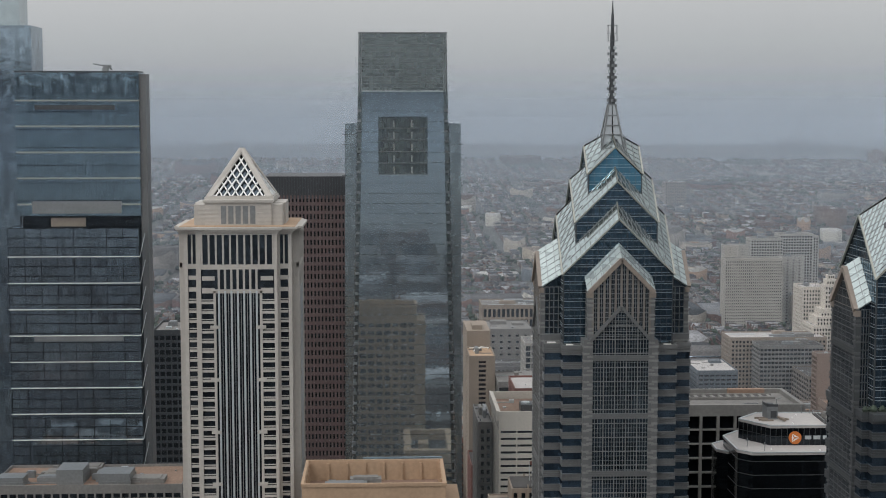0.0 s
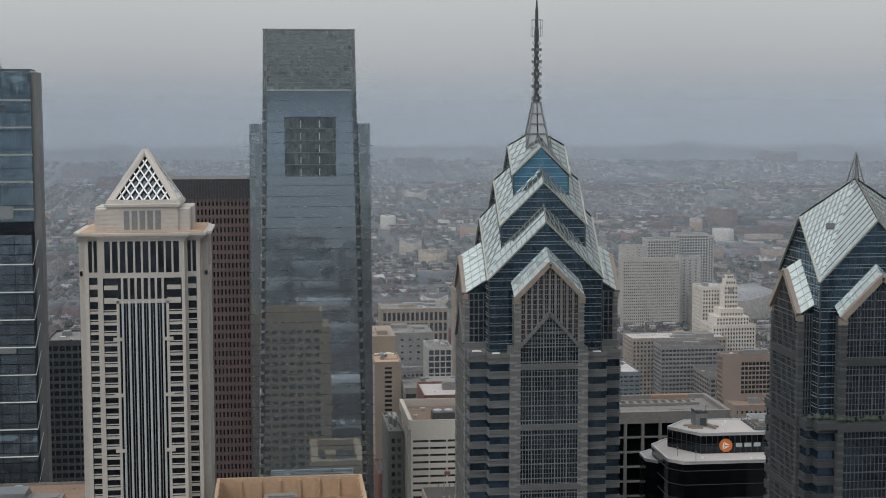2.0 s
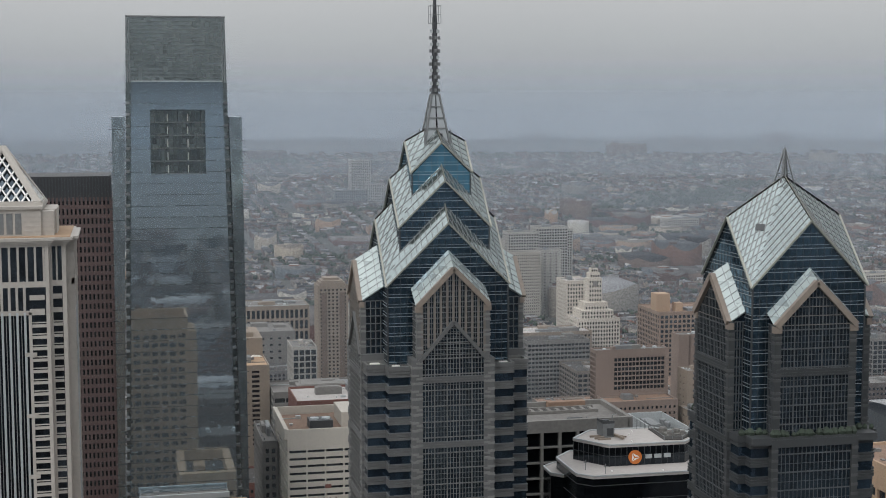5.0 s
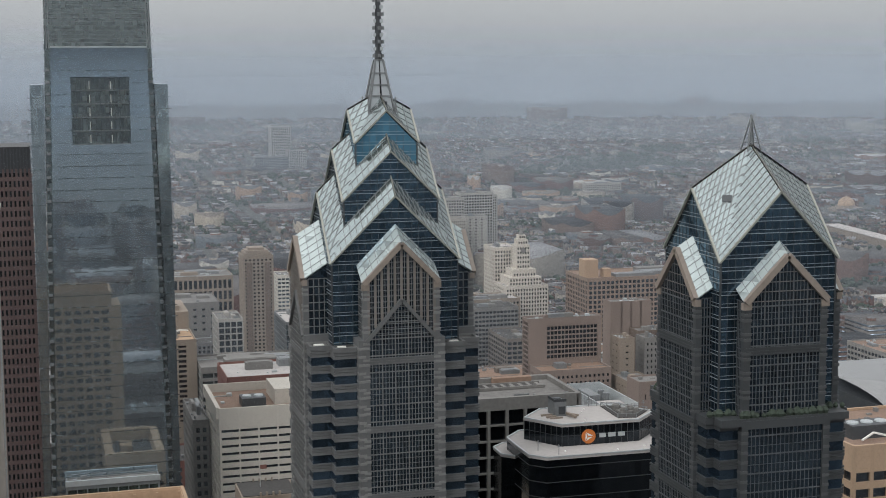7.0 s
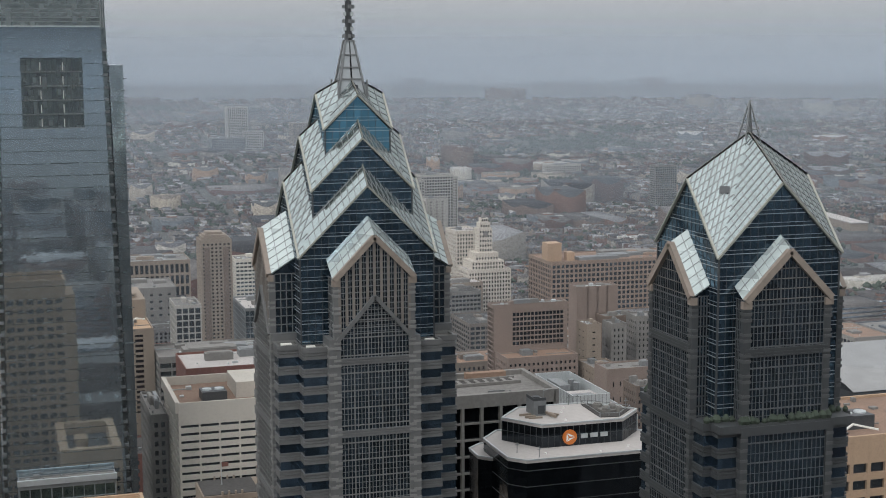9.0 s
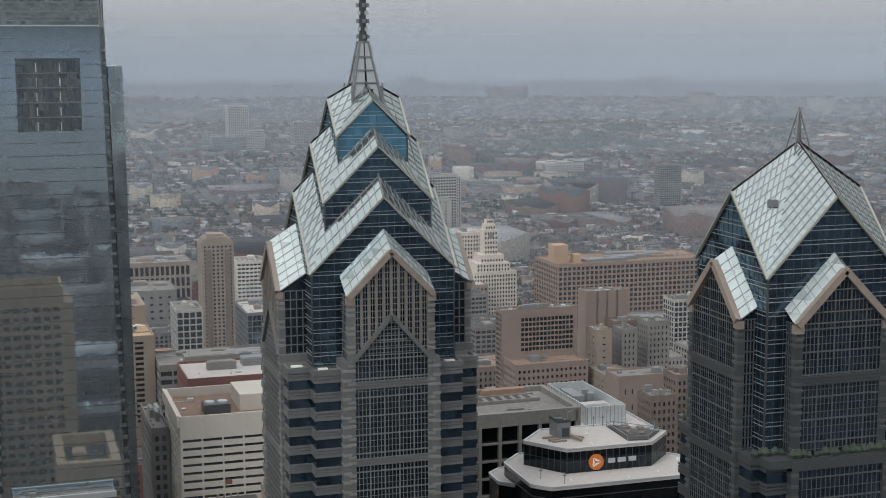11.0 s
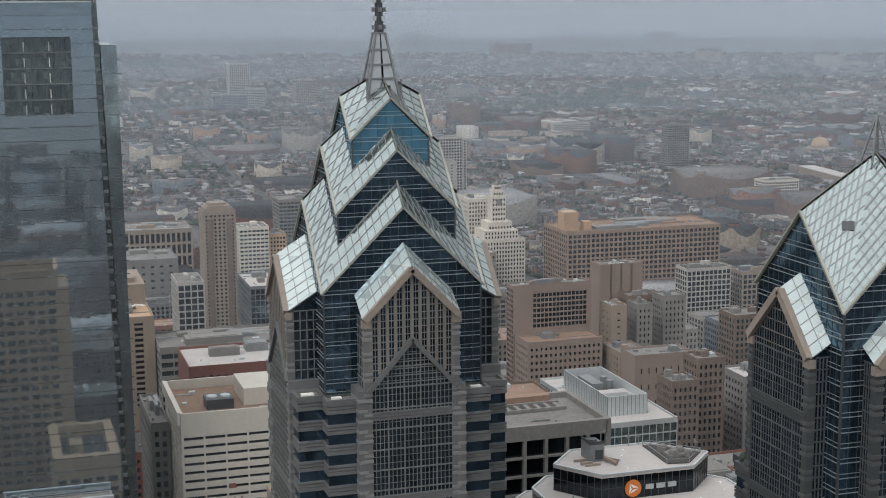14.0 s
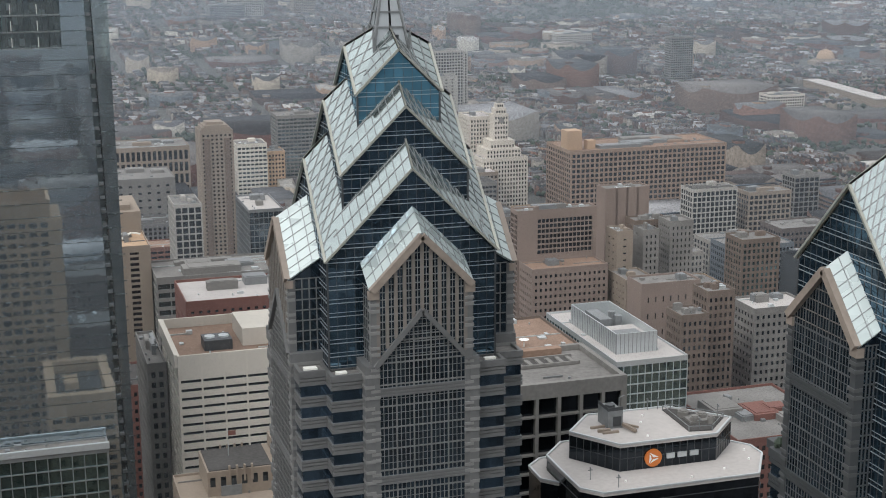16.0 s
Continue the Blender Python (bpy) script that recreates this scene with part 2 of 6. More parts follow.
# ---- mesh helpers ----
class Shape:
    """Collects faces for one mesh."""

    def __init__(self):
        self.v, self.f = [], []

    def poly(self, *pts):
        k = len(self.v)
        self.v += [tuple(p) for p in pts]
        self.f.append(tuple(range(k, k + len(pts))))
        return self

    def box(self, x0, x1, y0, y1, z0, z1):
        k = len(self.v)
        self.v += [(x, y, z) for z in (z0, z1) for x, y in ((x0, y0), (x1, y0), (x1, y1), (x0, y1))]
        self.f += [tuple(k + i for i in q) for q in ((3, 2, 1, 0), (4, 5, 6, 7), (0, 1, 5, 4), (1, 2, 6, 5), (2, 3, 7, 6), (3, 0, 4, 7))]
        return self

    def bar(self, p, q, w, h, up=(0, 0, 1)):
        """A square rod from p to q, w wide and h high; up tells which way its height points."""
        p, q = Vector(p), Vector(q)
        d = (q - p).normalized()
        s = d.cross(Vector(up)).normalized() * w / 2
        u = s.cross(d).normalized() * h / 2
        k = len(self.v)
        self.v += [tuple(c + a * s + b * u) for c in (p, q) for a, b in ((-1, -1), (1, -1), (1, 1), (-1, 1))]
        self.f += [tuple(k + i for i in t) for t in ((0, 1, 2, 3), (7, 6, 5, 4), (1, 0, 4, 5), (2, 1, 5, 6), (3, 2, 6, 7), (0, 3, 7, 4))]
        return self

    def prism(self, pts, z0, z1):
        """An upright prism over a flat outline (counter-clockwise)."""
        k, n = len(self.v), len(pts)
        self.v += [(x, y, z) for z in (z0, z1) for x, y in pts]
        self.f.append(tuple(k + i for i in reversed(range(n))))
        self.f.append(tuple(k + n + i for i in range(n)))
        self.f += [(k + i, k + (i + 1) % n, k + n + (i + 1) % n, k + n + i) for i in range(n)]
        return self

    def tube(self, x, y, z0, z1, r0, r1, n=10):
        k = len(self.v)
        self.v += [(x + r * math.cos(2 * math.pi * i / n), y + r * math.sin(2 * math.pi * i / n), z) for r, z in ((r0, z0), (r1, z1)) for i in range(n)]
        self.f.append(tuple(k + i for i in reversed(range(n))))
        self.f.append(tuple(k + n + i for i in range(n)))
        self.f += [(k + i, k + (i + 1) % n, k + n + (i + 1) % n, k + n + i) for i in range(n)]
        return self

    def mesh(self, name, material):
        me = bpy.data.meshes.new(name)
        me.from_pydata(self.v, [], self.f)
        me.materials.append(material)
        me.update()
        return me


FINE = ("_work", "_grid", "_row", "banding", "windows", "_drain_set", "fins_joined")      # small pieces kept in one mesh


def part(name, shape, material, parent, label="", at=None):
    ob = new(name, shape.mesh(name, material) if isinstance(shape, Shape) else shape)
    ob.parent = parent
    if at:
        ob.location = at
    if label:
        tagged(ob, label)
    if name.endswith(FINE):
        tagged(ob, kind="stuff")
    return ob


def repeat(name, shape, material, parent, places):
    """The same piece at many places: objects of their own on one mesh."""
    me = shape.mesh(name, material)
    for p in places:
        part(name, me, material, parent, at=p)


def thing(name, x, y, z, label, category, group="", kind=""):
    ob = new(name)
    ob.location = (x, y, z)
    return tagged(ob, label, category, group, kind)


def B(*a):
    return Shape().box(*a)


def steps(a, b, n):
    return [a + (b - a) * i / n for i in range(n + 1)]


def band_ring(hx, hy, profile):
    """A rectangular ring swept round half-sizes hx, hy; profile: pairs of offset outwards and height, from the inner foot to the inner top."""
    s = Shape()
    n = len(profile)
    s.v = [(sx * (hx + o), sy * (hy + o), z) for o, z in profile for sx, sy in ((-1, -1), (1, -1), (1, 1), (-1, 1))]
    for i in range(n):
        j = (i + 1) % n
        s.f += [(4 * i + c, 4 * i + (c + 1) % 4, 4 * j + (c + 1) % 4, 4 * j + c) for c in range(4)]
    return s


def extruded(profile, x0, x1):
    """A bar along x over a closed outline of y, z pairs."""
    s = Shape()
    n = len(profile)
    s.v = [(x, y, z) for x in (x0, x1) for y, z in profile]
    s.f = [tuple(range(n)), tuple(reversed(range(n, 2 * n)))] + [(i, n + i, n + (i + 1) % n, (i + 1) % n) for i in range(n)]
    return s


def turned(shape, k):
    """The shape turned k quarter turns about its own z axis."""
    c, s = ((1, 0), (0, 1), (-1, 0), (0, -1))[k % 4]
    out = Shape()
    out.v = [(c * x - s * y, s * x + c * y, z) for x, y, z in shape.v]
    out.f = shape.f
    return out


# ---- the gabled glass towers ----
def facet(shape, lines, a, b, c, n1, n2, t=0.35, w=0.12):
    """One roof triangle a (corner), b (gable top), c (peak), as a slab, with glazing bars along its two directions."""
    a, b, c = Vector(a), Vector(b), Vector(c)
    nrm = (b - a).cross(c - a).normalized()
    if nrm.z < 0:
        nrm = -nrm
        b, c = c, b
    lo = [p - nrm * t for p in (a, b, c)]
    shape.poly(a, b, c)
    shape.poly(lo[2], lo[1], lo[0])
    for p, q, p2, q2 in ((a, b, lo[0], lo[1]), (b, c, lo[1], lo[2]), (c, a, lo[2], lo[0])):
        shape.poly(p, p2, q2, q)
    up = nrm * 0.03
    for i in range(1, n1):
        k = i / n1
        lines.bar(a.lerp(c, k) + up, b.lerp(c, k) + up, w * 1.6, 0.12, nrm)
    for i in range(1, n2):
        k = i / n2
        lines.bar(a.lerp(b, k) + up, a.lerp(c, k) + up, w, 0.12, nrm)


def gabled_stage(tower, s, z0, e, rise, peak, glass_mat, n1, n2, line_step=1.15, centre_z=None, roof_label=""):
    """One stage of a crown: a glass square of half-width s with a gable on every side and the roof over it."""
    body = Shape()
    body.box(-s, s, -s, s, z0, e)
    for k in range(4):
        g = Shape().poly((-s, -s, e), (s, -s, e), (0, -s, e + rise))
        g = turned(g, k)
        m = len(body.v)
        body.v += g.v
        body.f += [tuple(m + i for i in q) for q in g.f]
    part("glass_stage", body, glass_mat, tower, "deep blue glass stage with gabled sides")
    lines = Shape()
    z, j = z0 + 0.6, 0
    while z < e + rise - 1:
        h = s if z < e else s * (1 - (z - e) / rise)
        for k in range(4):
            b = turned(B(-h, h, -s - 0.10, -s + 0.02, z, z + (0.07 if j % 2 else 0.12)), k)
            m = len(lines.v)
            lines.v += b.v
            lines.f += [tuple(m + i for i in q) for q in b.f]
        z += line_step * (0.62 if j % 2 == 0 else 1.38)
        j += 1
    part("floor_line_work", lines, METAL_LINE, tower, "thin pale metal floor lines")
    ups = Shape()
    for x in steps(-s, s, int(s / 0.75))[1:-1]:
        ups.box(x - 0.045, x + 0.045, -s - 0.06, -s + 0.02, z0, e + rise * (1 - abs(x) / s) - 0.3)
    for k in range(4):
        part("mullion_work", turned(ups, k), METAL_DARK, tower)
    for k in range(4):
        slab, bars = Shape(), Shape()
        o = s + 0.35
        for sg in (-1, 1):
            facet(slab, bars, (sg * o, -o, e + 0.3), (0, -o, e + rise + 0.5), (0, 0, peak + 0.5), n1, n2)
        roof = part("roof", turned(slab, k), GLASS_ROOF, tower, roof_label or "silver glass gable roof")
        part("glazing_grid", turned(bars, k), METAL_GREY, roof)
        rake = Shape()
        for sg in (-1, 1):
            rake.bar((sg * (o + 0.1), -o - 0.05, e + 0.25), (0, -o - 0.05, e + rise + 0.45), 0.34, 0.45, (0, -1, 0))
            rake.bar((0, -o, e + rise + 0.6), (0, 0, peak + 0.6), 0.3, 0.3)
        part("rake_trim", turned(rake, k), METAL_RAKE, roof, "pale cream metal gable edge")
    repeat("corner_trim", B(-0.15, 0.15, -0.15, 0.15, z0, e), METAL_DARK, tower, [(sx * s, sy * s, 0) for sx in (-1, 1) for sy in (-1, 1)])


def stone_bay(tower, k, d, inner, w, z0, e, floors, cols, chevron=None, detail=True, stone=None, pale=None, grid=None):
    """A stone-framed window bay with a gable, turned to side k. d: its front, inner: where it meets the tower."""
    r = e + w
    stone, pale, grid = stone or STONE_GREY, pale or STONE_PALE, grid or GRID_GREY
    gl = Shape()
    gl.box(-w + 0.15, w - 0.15, -d + 0.2, -inner + 0.6, z0, e)
    gl.poly((-w + 0.5, -d + 0.2, e), (w - 0.5, -d + 0.2, e), (0, -d + 0.2, r - 0.5))
    climb = 0.62 * (d - inner)
    for sx in (-1, 1):
        gl.poly((sx * (w - 0.1), -d + 0.3, e - 0.2), (sx * (w - 0.1), -inner + 0.5, e - 0.2), (sx * (w - 0.1), -inner + 0.5, e + climb))
    bay = part("window_bay", turned(gl, k), GLASS_BAY, tower, "dark window bay framed in brown granite")
    for sx in (-1, 1):
        part("pier", turned(B(*sorted((sx * w, sx * (w - 1.3))), -d, -d + 1.3, z0, e), k), stone, bay)
    side = Shape()
    for sx in (-1, 1):
        for z in steps(z0, e, int((e - z0) / 1.8)):
            side.box(*sorted((sx * (w - 0.05), sx * (w - 0.3))), -d + 1.2, -inner + 0.3, z, z + 0.2)
        for y in steps(-d + 1.2, -inner, 4):
            side.box(*sorted((sx * (w - 0.05), sx * (w - 0.3))), y - 0.1, y + 0.1, z0, e)
    part("side_grid", turned(side, k), grid, bay)
    notch = Shape()
    for z in steps(z0, e, max(2, int((e - z0) / 3.6)))[:-1]:
        for sx in (-1, 1):
            notch.box(*sorted((sx * (w + 0.12), sx * (w - 1.45))), -d - 0.18, -d + 1.2, z, z + 0.55).box(*sorted((sx * (w + 0.12), sx * (w - 1.45))), -d - 0.18, -d + 1.2, z + 1.1, z + 1.6)
    part("quoin_work", turned(notch, k), pale, bay)
    iw = w - 1.3
    xs = steps(-iw, iw, cols)
    tops = [min(r - abs(x) - 0.9, r) for x in xs]
    if detail:
        me = B(-0.06, 0.06, -0.05, 0.05, 0, 1).mesh("mullion", grid)
        for x, t in zip(xs, tops):
            m = part("mullion", me, STONE_BROWN, bay)
            m.matrix_basis = Matrix.Rotation(k * math.pi / 2, 4, "Z") @ Matrix.Translation((x, -d + 0.17, z0)) @ Matrix.Diagonal((2.3 if xs.index(x) % 4 == 0 else 1.0, 1, t - z0, 1))
    else:
        ms = Shape()
        for x, t in zip(xs, tops):
            ms.box(x - 0.07, x + 0.07, -d + 0.13, -d + 0.3, z0, t)
        part("mullion_row", turned(ms, k), grid, bay)
    zs = [z0 + i * 1.25 for i in range(1, int((e - z0) / 1.25) + 1)]
    lo = chevron[0] if chevron else e
    me = B(-iw, iw, -0.04, 0.04, -0.045, 0.045).mesh("transom", grid)
    for z in zs:
        if chevron and z > chevron[1]:
            continue
        hw = iw if z < lo else iw * (1 - (z - lo) / (chevron[1] - lo)) if chevron else iw
        m = part("transom", me, STONE_BROWN, bay)
        big = 3.0 if int(round((z - z0) / 1.25)) % 3 == 0 else 0.9
        m.matrix_basis = Matrix.Rotation(k * math.pi / 2, 4, "Z") @ Matrix.Translation((0, -d + 0.17, z)) @ Matrix.Diagonal((hw / iw, 1, big, 1))
    if not chevron:
        up = Shape()
        z = e
        while z < r - 2:
            h = r - z - 1.2
            up.box(-h, h, -d + 0.12, -d + 0.3, z, z + 0.16)
            z += 1.8
        part("gable_transom_work", turned(up, k), STONE_BROWN, bay)
    # heavier stone belts every few storeys
    for z in floors:
        prof = [(-d + 0.5, 0), (-d - 0.14, 0), (-d - 0.14, 0.3), (-d - 0.02, 0.3), (-d - 0.02, 0.55), (-d - 0.14, 0.55), (-d - 0.14, 0.85), (-d - 0.02, 0.85), (-d - 0.02, 1.15), (-d - 0.14, 1.15), (-d - 0.14, 1.5), (-d + 0.5, 1.5)]
        part("belt_course", turned(extruded([(y, z + h) for y, h in prof], -w + 0.4, w - 0.4), k), stone, bay)
    if chevron:
        for x in steps(-iw, iw, 10):
            zc = chevron[0] + (chevron[1] - chevron[0]) * (1 - abs(x) / w)
            part("gable_fin", turned(B(x - 0.3, x + 0.3, -d - 0.02, -d + 0.3, zc, r - abs(x) - 0.9), k), STONE_BROWN, bay)
        bars2 = Shape()
        z = chevron[0] + 1
        while z < r - 2:
            h = min(iw, r - z - 1.0)
            bars2.box(-h, h, -d + 0.08, -d + 0.3, z, z + 0.16)
            z += 1.25
        part("gable_transom_work", turned(bars2, k), grid, bay)
        ch = Shape()
        for sx in (-1, 1):
            ch.bar((sx * (w - 0.6), -d - 0.05, chevron[0] - 0.3), (0, -d - 0.05, chevron[1]), 0.8, 0.9, (0, -1, 0))
        part("chevron", turned(ch, k), stone, bay, "raised granite chevron band")
    # gable coping and its little glass roof
    cop = Shape()
    for sx in (-1, 1):
        cop.bar((sx * (w - 0.15), -d - 0.1, e - 0.05), (0, -d - 0.1, r - 0.1), 1.15, 1.05, (0, -1, 0))
        cop.box(*sorted((sx * (w + 0.3), sx * (w - 1.4))), -d - 0.25, -d + 0.9, e - 1.4, e - 0.1)
    part("gable_coping", turned(cop, k), STONE_RAKE, bay, "tan granite gable coping")
    slab, bars = Shape(), Shape()
    depth = d - inner
    for sg in (-1, 1):
        a, b = Vector((sg * (w + 0.2), -d, e + 0.1)), Vector((0, -d, r + 0.3))
        back = Vector((0, depth + 0.3, 0.62 * (depth + 0.3)))
        nr = (b - a).cross(back).normalized()
        nr = nr if nr.z > 0 else -nr
        quad = [a, b, b + back, a + back] if sg < 0 else [b, a, a + back, b + back]
        quad = [q + nr * 0.05 for q in quad]
        slab.poly(*reversed(quad)) if (quad[1] - quad[0]).cross(quad[2] - quad[1]).z < 0 else slab.poly(*quad)
        slab.poly(*[q - nr * 0.4 for q in quad])
        slab.poly(quad[0], quad[1], quad[1] - nr * 0.4, quad[0] - nr * 0.4)
        n = 7
        for i in range(1, n):
            p = a.lerp(b, i / n) + nr * 0.09
            bars.bar(p, p + back, 0.1, 0.1, nr)
        for j in range(0, max(2, int(depth / 1.7)) + 1):
            o = back * (j / max(2, int(depth / 1.7)))
            bars.bar(a + o + nr * 0.09, b + o + nr * 0.09, 0.13, 0.1, nr)
    roof = part("bay_roof", turned(slab, k), GLASS_BAY_ROOF, bay, "silver glass roof of the bay")
    part("glazing_grid", turned(bars, k), METAL_GREY, bay)
    return bay


def striped_shaft(tower, rects, z0, z1, storey, band, name="spandrel", stone=None):
    """A stepped shaft: dark blue glass boxes ringed by granite bands, one ring to a storey."""
    for hx, hy in rects:
        part("glass_shaft", B(-hx, hx, -hy, hy, z0, z1), GLASS_SHAFT, tower, "dark blue strip windows")
        n = int((z1 - z0) / storey)
        ring = band_ring(hx, hy, ((-0.3, 0), (0.25, 0), (0.25, band * 0.36), (0.02, band * 0.36), (0.02, band * 0.45), (0.25, band * 0.45), (0.25, band * 0.66), (0.02, band * 0.66), (0.02, band * 0.78), (0.25, band * 0.78), (0.25, band), (-0.3, band)))
        repeat(name, ring, stone or STONE_GREY, tower, [(0, 0, z1 - i * storey - band) for i in range(n)])


def tower_one():
    t = thing("spired_glass_tower", -1.0, -5.0, 0, "tall blue glass and granite tower with stacked gabled crown and spire", "skyscraper")
    striped_shaft(t, ((19.5, 14.4), (15.0, 18.2)), 0, 196.2, 3.75, 1.85)
    for hx, hy in ((19.5, 14.4), (15.0, 18.2)):
        part("ledge", band_ring(hx, hy, ((-0.3, 195.8), (0.3, 195.8), (0.3, 196.9), (-0.3, 196.9))), STONE_GREY, t, "granite setback ledge")
    part("terrace", Shape().box(-19.2, 19.2, -14.1, 14.1, 196.2, 196.4).box(-14.7, 14.7, -17.9, 17.9, 196.2, 196.43), ROOF_GREY, t, "pale setback terrace")
    for a in ((-18.6, -16.4, -13.6, -12.2, 196.4, 197.0), (-14.0, -12.2, -17.3, -16.2, 196.4, 197.0), (12.0, 14.0, -17.0, -16.0, 196.4, 196.9)):
        part("terrace_unit", B(*a), METAL_WHITE, t)
    gabled_stage(t, 14.6, 196.0, 215.0, 14.6, 244.6, GLASS_BLUE, 8, 12)
    gabled_stage(t, 10.9, 216.0, 228.5, 10.9, 249.2, GLASS_BLUE, 6, 9)
    gabled_stage(t, 7.15, 229.0, 241.3, 7.15, 252.6, GLASS_TEAL, 4, 6)
    belts = [88.0, 102.0, 117.0, 132.0, 147.0, 162.0, 177.5, 193.0]
    for k in range(4):
        stone_bay(t, k, 20.1, 14.0, 8.8, 60, 211.2, belts, 20, (198.5, 207.4), detail=k in (0, 3))
        part("bay_base", turned(B(-9.6, 9.6, -20.3, -14, 0, 60), k), STONE_GREY, t)
        # wider shoulders under the gable bays
        sh = Shape()
        for sx in (-1, 1):
            sh.box(*sorted((sx * 9.9, sx * 8.3)), -20.2, -14.5, 60, 198.6)
        part("bay_shoulder", turned(sh, k), STONE_GREY, t)
        bands = Shape()
        for z in steps(60, 196.5, 73):
            for sx in (-1, 1):
                bands.box(*sorted((sx * 9.98, sx * 8.3)), -20.3, -14.5, z, z + 0.55)
        part("shoulder_banding", turned(bands, k), STONE_PALE, t)
    # open steel pedestal and mast
    ped = Shape()
    for sx in (-1, 1):
        for sy in (-1, 1):
            ped.bar((sx * 3.2, sy * 3.2, 247.6), (sx * 0.9, sy * 0.9, 260.3), 0.4, 0.4, (1, 0.3, 0))
            ped.bar((sx * 3.2, sy * 3.2, 247.0), (sx * 3.2, sy * 3.2, 252.0), 0.3, 0.3, (1, 0, 0))
    for z, h in ((252.0, 2.5), (254.5, 2.0), (257.2, 1.5), (260.2, 1.0)):
        ped.box(-h, h, -h - 0.12, -h + 0.12, z, z + 0.3).box(-h, h, h - 0.12, h + 0.12, z, z + 0.3)
        ped.box(-h - 0.12, -h + 0.12, -h, h, z, z + 0.3).box(h - 0.12, h + 0.12, -h, h, z, z + 0.3)
    part("spire_frame", ped, METAL_GREY, t, "dark steel frame at the foot of the spire")
    cone = Shape()
    for k in range(4):
        q = turned(Shape().poly((-2.9, -2.9, 248.2), (-0.25, -2.9, 248.2), (-0.12, -0.9, 260.2), (-0.9, -0.9, 260.2)).poly((0.25, -2.9, 248.2), (2.9, -2.9, 248.2), (0.9, -0.9, 260.2), (0.12, -0.9, 260.2)), k)
        m = len(cone.v)
        cone.v += q.v
        cone.f += [tuple(m + i for i in f) for f in q.f]
    part("spire_cladding", cone, METAL_LINE, t, "grey ribbed cladding round the spire's foot")
    mast = Shape()
    mast.tube(0, 0, 248, 262, 0.95, 0.9).tube(0, 0, 262, 272, 0.75, 0.7).tube(0, 0, 272, 279, 0.65, 0.6).tube(0, 0, 279, 284.6, 0.5, 0.4).tube(0, 0, 284.6, 288.3, 0.3, 0.1)
    part("mast", mast, METAL_DARK, t, "tapering grey steel mast")
    for i, z in enumerate(steps(261.3, 275.5, 9)):
        for a in range(4):
            c, s = math.cos(a * math.pi / 2 + 0.5 * (i % 2)), math.sin(a * math.pi / 2 + 0.5 * (i % 2))
            panel = Shape().bar((0, 0, 0), (c * 1.0, s * 1.0, 0.15), 0.12, 0.12)
            panel.box(c * 1.05 - 0.28, c * 1.05 + 0.28, s * 1.05 - 0.28, s * 1.05 + 0.28, -0.35, 0.45)
            part("antenna", panel, METAL_LIGHT if i % 2 else METAL_GREY, t, at=(0, 0, z))
    cage = Shape()
    for c, s in ((-1, -1), (1, -1), (1, 1), (-1, 1)):
        cage.box(c * 1.25 - 0.05, c * 1.25 + 0.05, s * 1.25 - 0.05, s * 1.25 + 0.05, 277.4, 281.6)
    for z in (277.4, 279.5, 281.6):
        for sg in (-1, 1):
            cage.box(-1.25, 1.25, sg * 1.25 - 0.05, sg * 1.25 + 0.05, z, z + 0.1).box(sg * 1.25 - 0.05, sg * 1.25 + 0.05, -1.25, 1.25, z, z + 0.1)
    part("mast_cage", cage, METAL_GREY, t)
    dish = Shape().tube(-0.5, -3.2, 249.5, 250.4, 0.7, 0.5).tube(0.6, -3.3, 250.0, 250.9, 0.5, 0.6).box(-1.2, 1.2, -3.3, -3.1, 248.6, 249.4)
    part("dish_cluster", dish, METAL_DARK, t)


